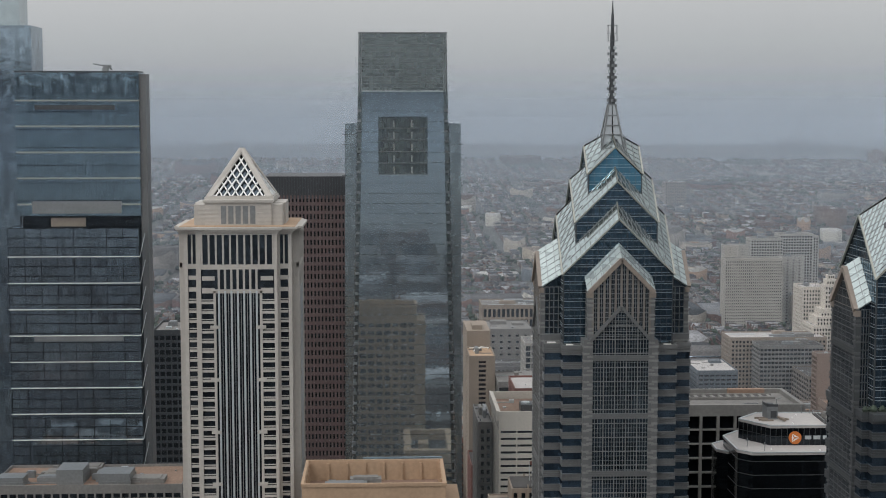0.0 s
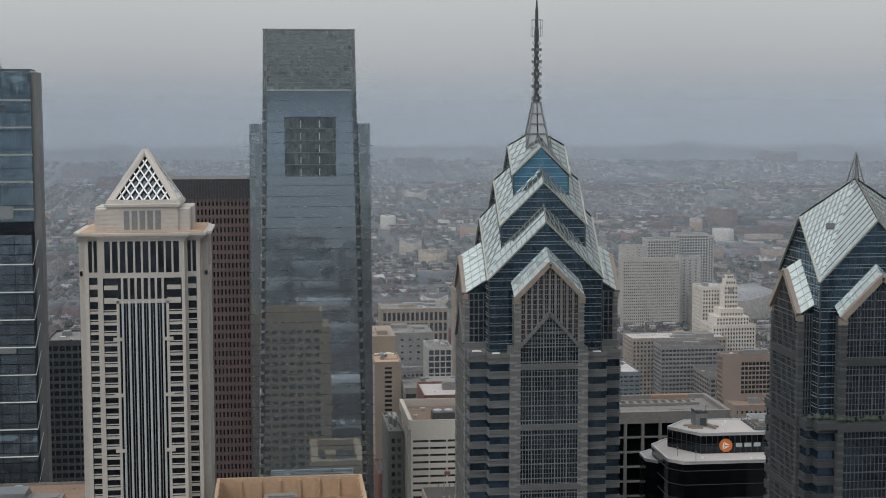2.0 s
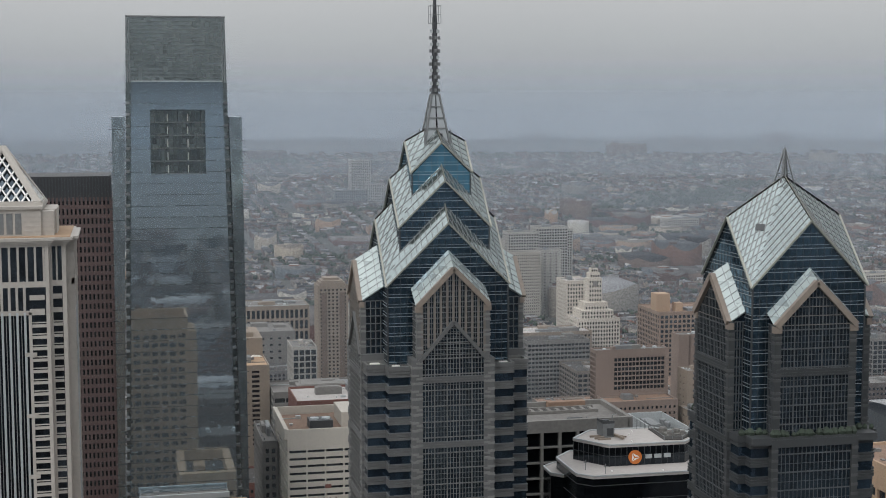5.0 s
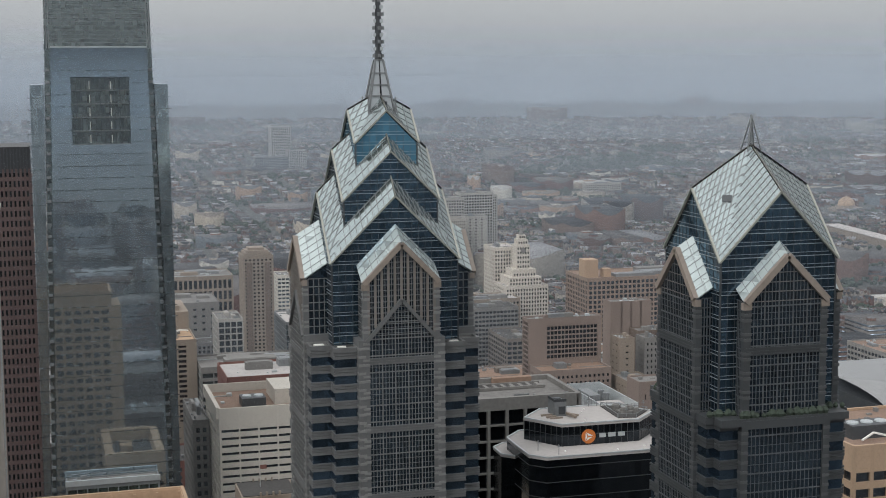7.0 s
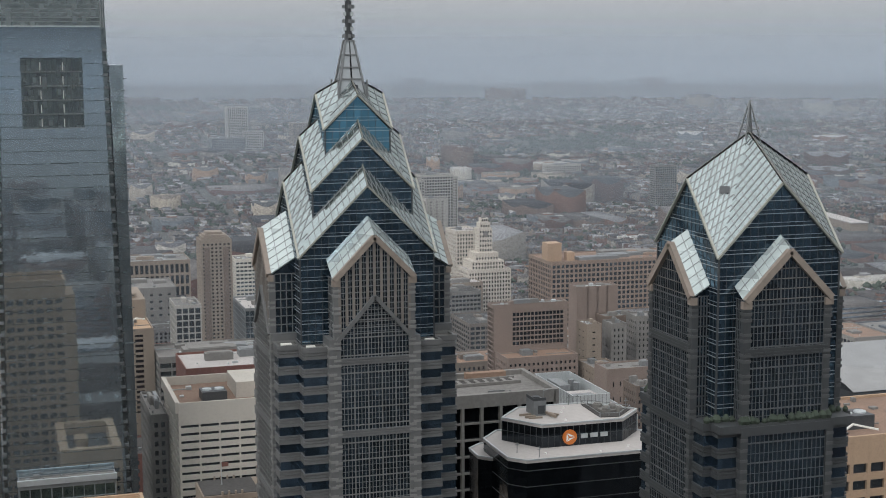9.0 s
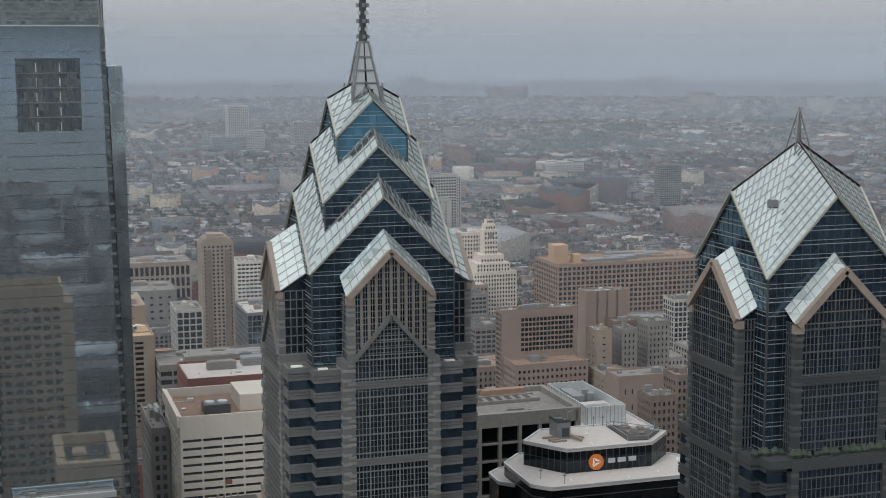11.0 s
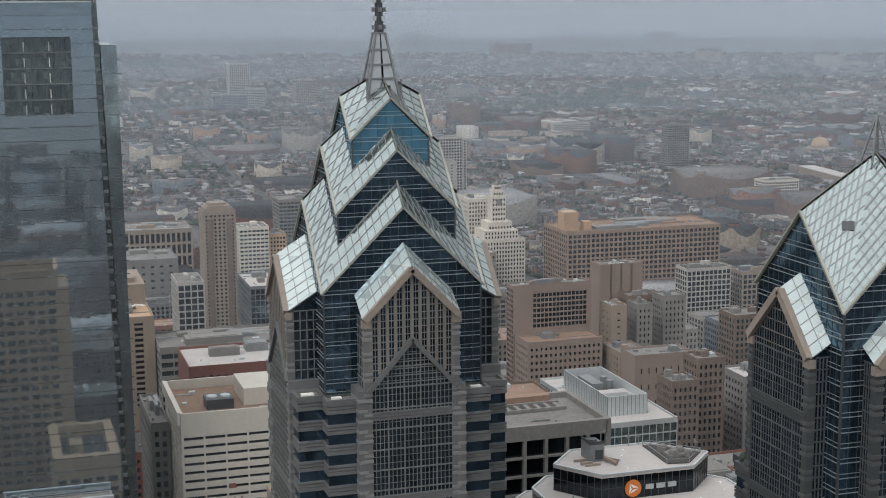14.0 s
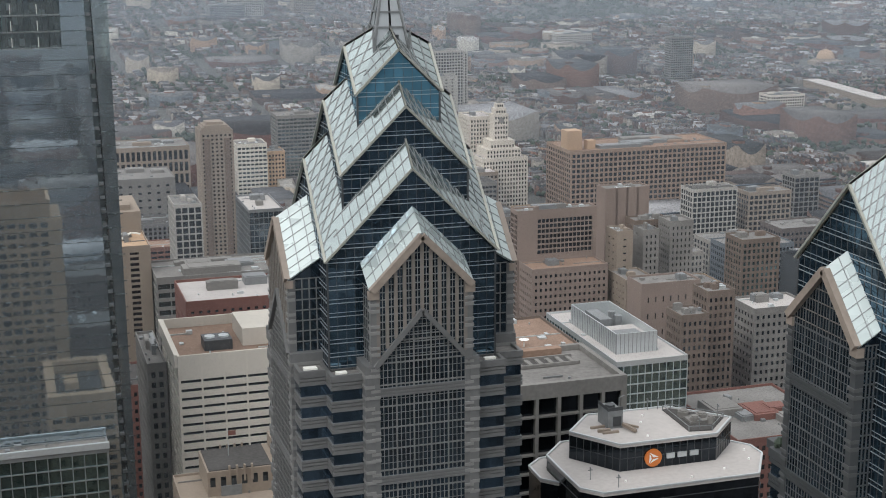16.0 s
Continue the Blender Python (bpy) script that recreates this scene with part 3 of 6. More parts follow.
def tower_two():
    t = thing("gabled_glass_tower", 56.7, -76.7, 0, "blue glass tower with pointed silver glass roof and planted terrace", "skyscraper")
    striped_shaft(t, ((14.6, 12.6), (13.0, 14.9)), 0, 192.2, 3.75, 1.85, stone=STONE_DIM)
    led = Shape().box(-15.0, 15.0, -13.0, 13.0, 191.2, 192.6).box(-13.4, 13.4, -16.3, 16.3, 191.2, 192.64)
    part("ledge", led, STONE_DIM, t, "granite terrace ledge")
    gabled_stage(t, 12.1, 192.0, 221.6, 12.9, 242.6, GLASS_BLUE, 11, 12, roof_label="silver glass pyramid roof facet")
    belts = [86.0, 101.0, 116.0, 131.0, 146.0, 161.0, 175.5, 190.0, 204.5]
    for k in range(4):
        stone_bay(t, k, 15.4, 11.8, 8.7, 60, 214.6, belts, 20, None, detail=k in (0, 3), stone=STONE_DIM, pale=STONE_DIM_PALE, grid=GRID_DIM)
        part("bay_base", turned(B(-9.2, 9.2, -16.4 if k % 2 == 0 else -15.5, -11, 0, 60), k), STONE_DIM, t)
        if k % 2:
            continue
        low = Shape()
        for sx in (-1, 1):
            low.box(*sorted((sx * 9.3, sx * 7.9)), -16.3, -11.5, 60, 191.0)
        low.box(-9.3, 9.3, -16.4, -12, 190.6, 192.2)
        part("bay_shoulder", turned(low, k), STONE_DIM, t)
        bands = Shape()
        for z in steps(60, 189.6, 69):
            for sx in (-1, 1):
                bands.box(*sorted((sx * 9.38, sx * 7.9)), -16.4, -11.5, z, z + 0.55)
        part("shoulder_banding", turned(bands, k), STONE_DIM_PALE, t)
        lower = Shape().box(-7.9, 7.9, -15.9, -12.5, 60, 190.6)
        lb = part("lower_bay", turned(lower, k), GLASS_BAY, t)
        grid = Shape()
        for x in steps(-7.9, 7.9, 18):
            grid.box(x - 0.06, x + 0.06, -15.96, -15.8, 60, 190.6)
        for i, z in enumerate(steps(60, 189, 71)):
            grid.box(-7.9, 7.9, -15.97, -15.8, z, z + (0.26 if i % 2 else 0.09))
        part("window_grid", turned(grid, k), GRID_DIM, lb)
    hatch = Shape().box(-0.9, 0.9, -0.75, 0.75, -0.06, 0.06)
    h = part("roof_hatch", hatch, METAL_DARK, t, "dark open hatch in the roof")
    h.matrix_basis = Matrix.Translation((-7.45, -4.95, 233.25)) @ Vector((-0.416, -0.663, 0.622)).to_track_quat("Z", "Y").to_matrix().to_4x4()
    tip = Shape()
    for sx in (-1, 1):
        for sy in (-1, 1):
            tip.bar((sx * 1.5, sy * 1.5, 241.8), (0, 0, 249.0), 0.22, 0.22, (1, 0.3, 0))
    for z, w in ((243.6, 1.1), (245.2, 0.78), (246.8, 0.45)):
        tip.box(-w, w, -w, -w + 0.12, z, z + 0.14).box(-w, w, w - 0.12, w, z, z + 0.14).box(-w, -w + 0.12, -w, w, z, z + 0.14).box(w - 0.12, w, -w, w, z, z + 0.14)
    tip.tube(0, 0, 241.5, 247.4, 0.35, 0.1)
    part("finial", tip, METAL_GREY, t, "open steel pyramid finial")
    # planting round the terrace
    rnd = random.Random(5)
    bed = Shape()
    for _ in range(150):
        side = rnd.choice((0, 2))
        u = rnd.uniform(-14.2, 14.2)
        v = 12.6 + rnd.uniform(-0.4, 0.4) if abs(u) > 9 else 15.6 + rnd.uniform(-0.3, 0.3)
        x, y = turned(Shape().poly((u, -v, 0)), side).v[0][:2]
        r = rnd.uniform(0.35, 0.9)
        bed.tube(x, y, 192.6, 192.6 + r * 0.8, r * 0.7, r, 6).tube(x, y, 192.6 + r * 0.8, 192.6 + r * 1.7, r, r * 0.35, 6)
    tagged(part("terrace_planting", bed, LEAF, t, "low green shrubs along the terrace edge"), kind="stuff")


tower_one()
tower_two()


# ---- the slab tower with the square opening ----
def tower_slab():
    t = thing("tapered_glass_slab_tower", -55.6, 180, 0, "tall pale blue glass slab tower with dark square opening", "skyscraper")
    # x half-widths shrink towards the top; the front panel stands proud of the grey upper block
    def taper(h0, h1, z0, z1, y0, y1):
        s = Shape()
        lo = [(-h0, y0, z0), (h0, y0, z0), (h0, y1, z0), (-h0, y1, z0)]
        hi = [(-h1, y0, z1), (h1, y0, z1), (h1, y1, z1), (-h1, y1, z1)]
        s.poly(*reversed(lo)).poly(*hi)
        for i in range(4):
            j = (i + 1) % 4
            s.poly(lo[i], lo[j], hi[j], hi[i])
        return s
    def half(z):
        return 16.1 + (266 - z) * (21.2 - 16.1) / 266 * 1.15
    # front curtain wall in four pieces round the opening
    wz0, wz1, wx = 233.0, 256.2, 9.8
    part("front_wall", taper(half(0), half(wz0), 0, wz0, 0, 3), GLASS_COMCAST, t, "pale blue mirror glass wall")
    for sg in (-1, 1):
        top = Shape()
        a, b = half(wz0), half(wz1)
        lo = [(sg * wx, 0, wz0), (sg * a, 0, wz0), (sg * a, 3, wz0), (sg * wx, 3, wz0)]
        hi = [(sg * wx, 0, wz1), (sg * b, 0, wz1), (sg * b, 3, wz1), (sg * wx, 3, wz1)]
        if sg < 0:
            lo, hi = lo[::-1], hi[::-1]
        top.poly(*reversed(lo)).poly(*hi)
        for i in range(4):
            j = (i + 1) % 4
            top.poly(lo[i], lo[j], hi[j], hi[i])
        part("front_wall", top, GLASS_COMCAST, t)
    part("front_wall", taper(half(wz1), half(266.2), wz1, 266.2, 0, 3), GLASS_COMCAST, t)
    lines = Shape()
    z = 8.2
    while z < 266:
        if not wz0 - 0.5 < z < wz1:
            lines.box(-half(z), half(z), -0.05, 0.1, z, z + 0.22)
        else:
            for sg in (-1, 1):
                lines.box(*sorted((sg * wx, sg * half(z))), -0.05, 0.1, z, z + 0.22)
        z += 4.1
    part("floor_line_work", lines, GLASS_GREYTOP, t)
    op = part("opening", B(-wx, wx, 6.0, 6.4, wz0, wz1), GLASS_BLACK, t, "dark recessed square opening with lit ledges")
    ins = Shape()
    for z in steps(wz0, wz1, 5):
        ins.box(-wx, wx, 1.5, 6.0, z - 0.15, z + 0.15)
    part("ledge_work", ins, METAL_GREY, op)
    lamp = Shape()
    for z in steps(wz0, wz1, 5)[:-1]:
        for x in (-3.6, 3.6):
            lamp.box(x - 0.12, x + 0.12, 1.4, 1.8, z + 0.5, z + 3.2)
    part("fin_work", lamp, METAL_WHITE, op)
    grid = Shape()
    for x in steps(-wx, wx, 12):
        grid.box(x - 0.05, x + 0.05, 0.5, 0.7, wz0, wz1)
    part("screen", grid, METAL_DARK, op)
    # corner slots with ledges, then the pale shoulders
    part("core", taper(half(0) + 0.9, 18.0, 0, 266, 3, 34), GLASS_GREYTOP, t)
    for sg in (-1, 1):
        me = B(-0.7, 0.7, 0, 2.6, 0, 0.9).mesh("slot_ledge", METAL_GREY)
        for i in range(int(262 / 4.1)):
            z = 4 + i * 4.1
            part("slot_ledge", me, METAL_GREY, t, at=(sg * (half(z) + 1.0), 2.2, z))
        sh = Shape()
        a0, a1 = half(0) + 1.8, 18.6
        b0, b1 = 24.4, 23.3
        lo = [(sg * a0, 3.5, 0), (sg * b0, 3.5, 0), (sg * b0, 32, 0), (sg * a0, 32, 0)]
        hi = [(sg * a1, 3.5, 253.6), (sg * b1, 3.5, 253.6), (sg * b1, 32, 253.6), (sg * a1, 32, 253.6)]
        if sg < 0:
            lo, hi = lo[::-1], hi[::-1]
        sh.poly(*reversed(lo)).poly(*hi)
        for i in range(4):
            j = (i + 1) % 4
            sh.poly(lo[i], lo[j], hi[j], hi[i])
        s = part("shoulder", sh, GLASS_CLEAR, t, "pale glass side shoulder")
        sl = Shape()
        for i in range(61):
            z = 4.1 * i + 3
            sl.box(*sorted((sg * (b0 + 0.05), sg * 19.5)), 3.4, 3.6, z, z + 0.25)
        part("floor_line_work", sl, GLASS_GREYTOP, s)
    part("panel_coping", B(-half(266.2), half(266.2), -0.15, 3.2, 266.2, 266.6), METAL_LIGHT, t)
    up = part("upper_block", taper(18.0, 17.6, 266, 289.6, 4, 33), GLASS_GREYTOP, t, "grey louvred glass top block")
    lv = Shape()
    for z in steps(266.5, 289.2, 16):
        lv.box(-16.4, 16.4, 3.92, 4.05, z, z + 0.14)
    for x in (-17.3, -16.5, 16.5, 17.3):
        lv.box(x - 0.15, x + 0.15, 3.7, 4.05, 266, 289.6)
    part("louvre_work", lv, METAL_GREY, up)
    cr = Shape().box(-17.8, 17.8, 3.7, 4.1, 289.4, 289.9)
    for x in steps(-16, 16, 9):
        cr.box(x - 0.1, x + 0.1, 8, 8.2, 289.6, 290.2)
    part("coping", cr, METAL_GREY, up)


tower_slab()


# ---- the stepped glass tower with white lines ----
def tower_tech():
    t = thing("stepped_glass_tower", -187, 190, 0, "dark blue glass office tower with white horizontal lines and setback", "skyscraper")
    part("upper_block", B(-24.6, 24.8, 2.5, 14, 216, 274), GLASS_TECH, t, "lighter blue-grey upper glass block")
    part("waist", B(-23.5, 24.4, 4.5, 14, 211, 216), GLASS_BLACK, t)
    low = part("lower_block", B(-28.6, 24.2, 0, 14, 0, 211), GLASS_TECH_LOW, t, "dark office glass lower block")
    cor = Shape().box(24.8, 27.6, 3.0, 12, 0, 273.4)
    part("corner_pier", cor, STONE_GREY, t, "grey vertical corner pier")
    trim = Shape().box(-24.8, 25, 2.3, 14, 274, 274.6)
    part("parapet", trim, METAL_DARK, t)
    z = 211.0 - 12.0
    repeat("white_fin", B(-28.9, 24.4, -0.45, 0.05, 0, 0.3), METAL_WHITE, t, [(0, 0, 199.4 - i * 10.8) for i in range(18)])
    repeat("cream_fin", B(-24.9, 25.0, -0.4, 0.05, 0, 0.6), METAL_RAKE, t, [(0, 2.5, z) for z in (262.4, 252.0, 241.5, 231.0, 220.4)])
    mull = Shape()
    for i in range(7):
        mull.box(-24.7, 24.9, 2.35, 2.5, 222.0 + i * 7.2, 222.4 + i * 7.2)
    for x in steps(-24.6, 24.8, 36):
        mull.box(x - 0.06, x + 0.06, 2.38, 2.5, 219, 274)
    part("mullion_work", mull, GLASS_DARK, t)
    lowm = Shape()
    for i in range(54):
        lowm.box(-28.6, 24.2, -0.12, 0.02, 211 - i * 3.9, 211.35 - i * 3.9)
    for x in steps(-28.6, 24.2, 8):
        lowm.box(x - 0.12, x + 0.12, -0.14, 0.0, 0, 211)
    part("mullion_work", lowm, GLASS_BLACK, low)
    vent = Shape().box(-17, 15, 2.2, 2.5, 259.0, 260.8)
    part("vent_band", vent, METAL_DARK, t)
    v2 = Shape().box(-19, 17, -0.2, 0.05, 164.8, 167.0).box(-19, 17, 1.9, 2.5, 217.0, 222.0)
    part("vent_band", v2, METAL_GREY, t)
    zig = Shape()
    for i in range(18):
        z = 199.4 - i * 10.8
        zig.bar((24.4, -0.2, z), (26.4, 1.0, z + 9.5), 0.25, 0.25, (0, -1, 0))
    part("zigzag_trim", zig, METAL_LIGHT, t)
    # beige box drawn in place of the glow inside the dark waist
    glow = Shape().box(-12, 2, 3.8, 4.6, 211.6, 215.2)
    part("terrace_wall", glow, CONCRETE_BEIGE, t)
    core = Shape().box(-60, -24.9, 6, 34, 0, 262.5).box(-45, -20.5, 14.2, 34, 262.5, 293.4).box(-19.9, -18.6, 15, 22, 262, 266)
    part("core", core, GLASS_TECH_LOW, t, "dark taller core block")
    part("lantern", B(-38, -25.5, 17, 30, 293.4, 320), GLASS_CLEAR, t, "pale glass lantern")
    crane = Shape().box(8.5, 11.0, 12, 14, 274.6, 276.2).bar((10.5, 13, 276.6), (4.8, 13, 277.8), 0.5, 0.5).box(9.0, 12.0, 12, 14, 276.2, 277.3).bar((10.5, 13, 277.2), (12.5, 13, 275.2), 0.4, 0.6)
    part("window_crane", crane, METAL_GREY, t, "small roof crane")


tower_tech()


# ---- the pale granite tower with the lattice pyramid ----
def tower_pyramid():
    t = thing("pyramid_topped_tower", -105.3, 33, 0, "pale granite tower with white lattice pyramid on its top", "skyscraper")
    H = 15.4
    part("core", B(-H + 0.6, H - 0.6, -H + 0.6, H - 0.6, 0, 223), GLASS_DARK, t)
    for k in range(4):
        vis = k in (0, 1)
        F = H + 2.0         # the middle bay stands forward of the corners
        part("middle_bay", turned(B(-11.3, 11.3, -F + 0.6, -H + 1, 0, 223.4), k), GLASS_DARK, t)
        for x in (-1, 1):
            part("corner_pier", turned(B(*sorted((x * H, x * (H - 0.9))), -H, -H + 0.9, 0, 223.4), k), GRANITE_PALE, t)
            part("corner_pier", turned(B(*sorted((x * 12.1, x * 11.4)), -H, -H + 0.9, 0, 223.4), k), GRANITE_PALE, t)
            part("bay_pier", turned(B(*sorted((x * 11.4, x * 10.5)), -F, -H + 0.5, 0, 223.4), k), GRANITE_PALE, t)
        me = turned(B(-0.28, 0.28, -F + 0.05, -F + 0.9, 0, 207), k).mesh("fin", METAL_LIGHT)
        for x in steps(-5.4, 5.4, 6):
            part("fin", me, METAL_LIGHT, t, at=turned(Shape().poly((x, 0, 0)), k).v[0])
        th = Shape()
        for x in steps(-6.3, 6.3, 14):
            th.box(x - 0.08, x + 0.08, -F + 0.3, -F + 0.7, 0, 207)
        part("thin_mullion", turned(th, k), METAL_GREY, t)
        sp = Shape()
        for i in range(71):
            zb = 203.2 - i * 2.85
            for x in (-1, 1):
                for z0, z1 in ((zb, zb + 0.72), (zb + 1.05, zb + 1.3)):
                    sp.box(*sorted((x * 14.3, x * 12.1)), -H + 0.25, -H + 0.9, z0, z1)
                    sp.box(*sorted((x * 10.5, x * 6.9)), -F + 0.25, -F + 0.9, z0, z1)
        part("spandrel_work", turned(sp, k), GRANITE_PALE, t, "thin pale granite floor bands")
        pr = Shape()
        for x in (-1, 1):
            pr.box(*sorted((x * 7.0, x * 6.3)), -F + 0.1, -F + 0.9, 0, 207)
            for i in range(13):
                pr.box(*sorted((x * 8.0, x * 5.2)), -F - 0.02, -F + 0.9, 196 - i * 15.4, 196.9 - i * 15.4)
        part("inner_pier", turned(pr, k), GRANITE_PALE, t)
        part("arcade_lintel", turned(B(-10.2, 10.2, -F + 0.1, -F + 0.9, 206.3, 207.4), k), GRANITE_PALE, t)
        part("arcade_lintel", turned(B(-11.4, 11.4, -F + 0.15, -F + 0.9, 213.2, 214.6), k), GRANITE_PALE, t)
        for x in (-1, 1):
            part("arcade_lintel", turned(B(*sorted((x * H, x * 11.4)), -H + 0.15, -H + 0.9, 213.2, 214.6), k), GRANITE_PALE, t)
            for z in (206.6, 210.0):
                part("arcade_lintel", turned(B(*sorted((x * 14.3, x * 12.0)), -H + 0.2, -H + .9, z, z + 1.2), k), GRANITE_PALE, t)
                part("arcade_lintel", turned(B(*sorted((x * 10.2, x * 6.6)), -F + 0.2, -F + .9, z, z + 1.2), k), GRANITE_PALE, t)
            part("arcade_post", turned(B(*sorted((x * 13.0, x * 13.4)), -H + 0.05, -H + 0.9, 214.6, 223.4), k), GRANITE_PALE, t)
        for x in steps(-10.2, 10.2, 10):
            part("arcade_post", turned(B(x - 0.25, x + 0.25, -F + 0.05, -F + 0.9, 214.6, 223.4), k), GRANITE_PALE, t)
        for x in steps(-5.4, 5.4, 6):
            part("arcade_post", turned(B(x - 0.3, x + 0.3, -F + 0.05, -F + 0.9, 207.4, 213.2), k), GRANITE_PALE, t)
    repeat("corner_post", B(-0.5, 0.5, -0.5, 0.5, 0, 223.4), GRANITE_PALE, t, [(sx * (H - 0.48), sy * (H - 0.48), 0) for sx in (-1, 1) for sy in (-1, 1)])
    cor = Shape()
    for i, (o, z0, z1) in enumerate(((0.2, 223.2, 223.7), (0.7, 223.7, 224.2), (1.3, 224.2, 224.7), (1.8, 224.7, 225.4))):
        cor.box(-H - o, H + o, -H - o, H + o, z0, z1)
        cor.box(-11.6 - o * 0.7, 11.6 + o * 0.7, -H - 2 - o * 0.6, H + 2 + o * 0.6, z0, z1 - 0.02).box(-H - 2 - o * 0.6, H + 2 + o * 0.6, -11.6 - o * 0.7, 11.6 + o * 0.7, z0, z1 - 0.04)
    part("cornice", cor, GRANITE_PALE, t, "flaring granite cornice")
    part("roof_deck", B(-H - 1.2, H + 1.2, -H - 1.2, H + 1.2, 225.4, 225.6), CONCRETE_TAN, t)
    part("attic", B(-12.2, 12.2, -12.2, 12.2, 225.5, 231.0), GRANITE_PALE, t, "granite attic block under the pyramid")
    for a in ((-12.7, -8.2, -12.7, 12.7, 225.5, 231.6), (8.2, 12.7, -12.7, 12.7, 225.5, 231.6), (-9.6, 9.6, -13.2, 13.2, 225.5, 232.2), (-13.2, 13.2, -6.5, 6.5, 225.5, 231.8)):
        part("attic_wing", B(*a), GRANITE_PALE, t)
    part("attic_cornice", B(-10.1, 10.1, -13.7, 13.7, 232.2, 232.9), GRANITE_PALE, t)
    part("pyramid_plinth", B(-10, 10, -10, 10, 232.6, 233.6), GRANITE_PALE, t)
    for sg in (-1, 1):
        for x in steps(-4.2, 4.2, 4):
            part("louvre", B(-0.75, 0.75, -0.06, 0.06, 0, 5.2), METAL_GREY, t, at=(x, sg * 13.24, 226.0))
    course = Shape()
    for z in (226.4, 227.6, 228.8, 230.0):
        course.box(-12.78, -9.6, -12.78, 12.78, z, z + 0.5).box(9.6, 12.78, -12.78, 12.78, z, z + 0.5)
        course.box(-9.68, -5.6, -13.28, 13.28, z, z + 0.5).box(5.6, 9.68, -13.28, 13.28, z, z + 0.5)
    part("stone_course_work", course, GRANITE_PALE, t)
    P, Z0, Z1 = 9.4, 233.5, 247.2
    part("pyramid_core", Shape().poly((-P + 1, -P + 1, Z0), (P - 1, -P + 1, Z0), (0, 0, Z1 - 1.5)).poly((P - 1, -P + 1, Z0), (P - 1, P - 1, Z0), (0, 0, Z1 - 1.5)).poly((P - 1, P - 1, Z0), (-P + 1, P - 1, Z0), (0, 0, Z1 - 1.5)).poly((-P + 1, P - 1, Z0), (-P + 1, -P + 1, Z0), (0, 0, Z1 - 1.5)), GLASS_DARK, t)
    for k in range(4):
        lat = Shape()
        A, Bq, C = Vector((-P, -P, Z0)), Vector((P, -P, Z0)), Vector((0, 0, Z1))
        nrm = (Bq - A).cross(C - A).normalized()
        n = 8
        for i in range(1, n):
            f = i / n
            lat.bar(A.lerp(Bq, f), A.lerp(C, f), 0.36, 0.4, nrm)
            lat.bar(A.lerp(Bq, f), Bq.lerp(C, 1 - f), 0.36, 0.4, nrm)
        part("lattice", turned(lat, k), WHITE, t, "white diamond lattice of the pyramid")
        edge = Shape().bar(A.lerp(Bq, 0.03), C, 1.7, 0.8, nrm).bar(A, Bq, 0.6, 0.9).bar(Bq.lerp(A, 0.03), C, 1.7, 0.78, nrm)
        part("hip_trim", turned(edge, k), GRANITE_PALE, t)


tower_pyramid()


# ---- the dark red granite tower ----
def tower_red():
    t = thing("red_granite_tower", -97.5, 230, 0, "dark red granite office tower with black top storeys", "skyscraper")
    hx, d = 17.6, 34
    part("core", B(-hx + 0.4, hx - 0.4, 0.4, d, 0, 220.5), GLASS_BLACK, t)
    part("top_storey", B(-hx, hx, 0.3, d, 220.5, 230.2), GRANITE_BLACK, t, "black louvred top storeys")
    repeat("pier", B(-0.42, 0.42, 0, 0.6, 0, 222), GRANITE_RED, t, [(x, 0, 0) for x in steps(-hx + 0.4, hx - 0.4, 22)])
    repeat("spandrel", B(-hx, hx, 0.1, 0.6, 0, 1.5), GRANITE_RED, t, [(0, 0, 3.75 * i) for i in range(59)])
    fr = Shape()
    for x in steps(-hx, hx, 30):
        fr.box(x - 0.2, x + 0.2, 0.05, 0.4, 220.5, 229.6)
    part("louvre_work", fr, METAL_DARK, t)
    fr = Shape()
    for y in steps(0.6, d, 20):
        fr.box(hx - 0.1, hx + 0.3, y - 0.4, y + 0.4, 0, 221).box(-hx - 0.3, -hx + 0.1, y - 0.4, y + 0.4, 0, 221)
    part("side_piers", fr, GRANITE_RED, t)


tower_red()


# ---- ordinary blocks of the city ----
FOOT = []           # plots that are taken: x0, x1, y0, y1


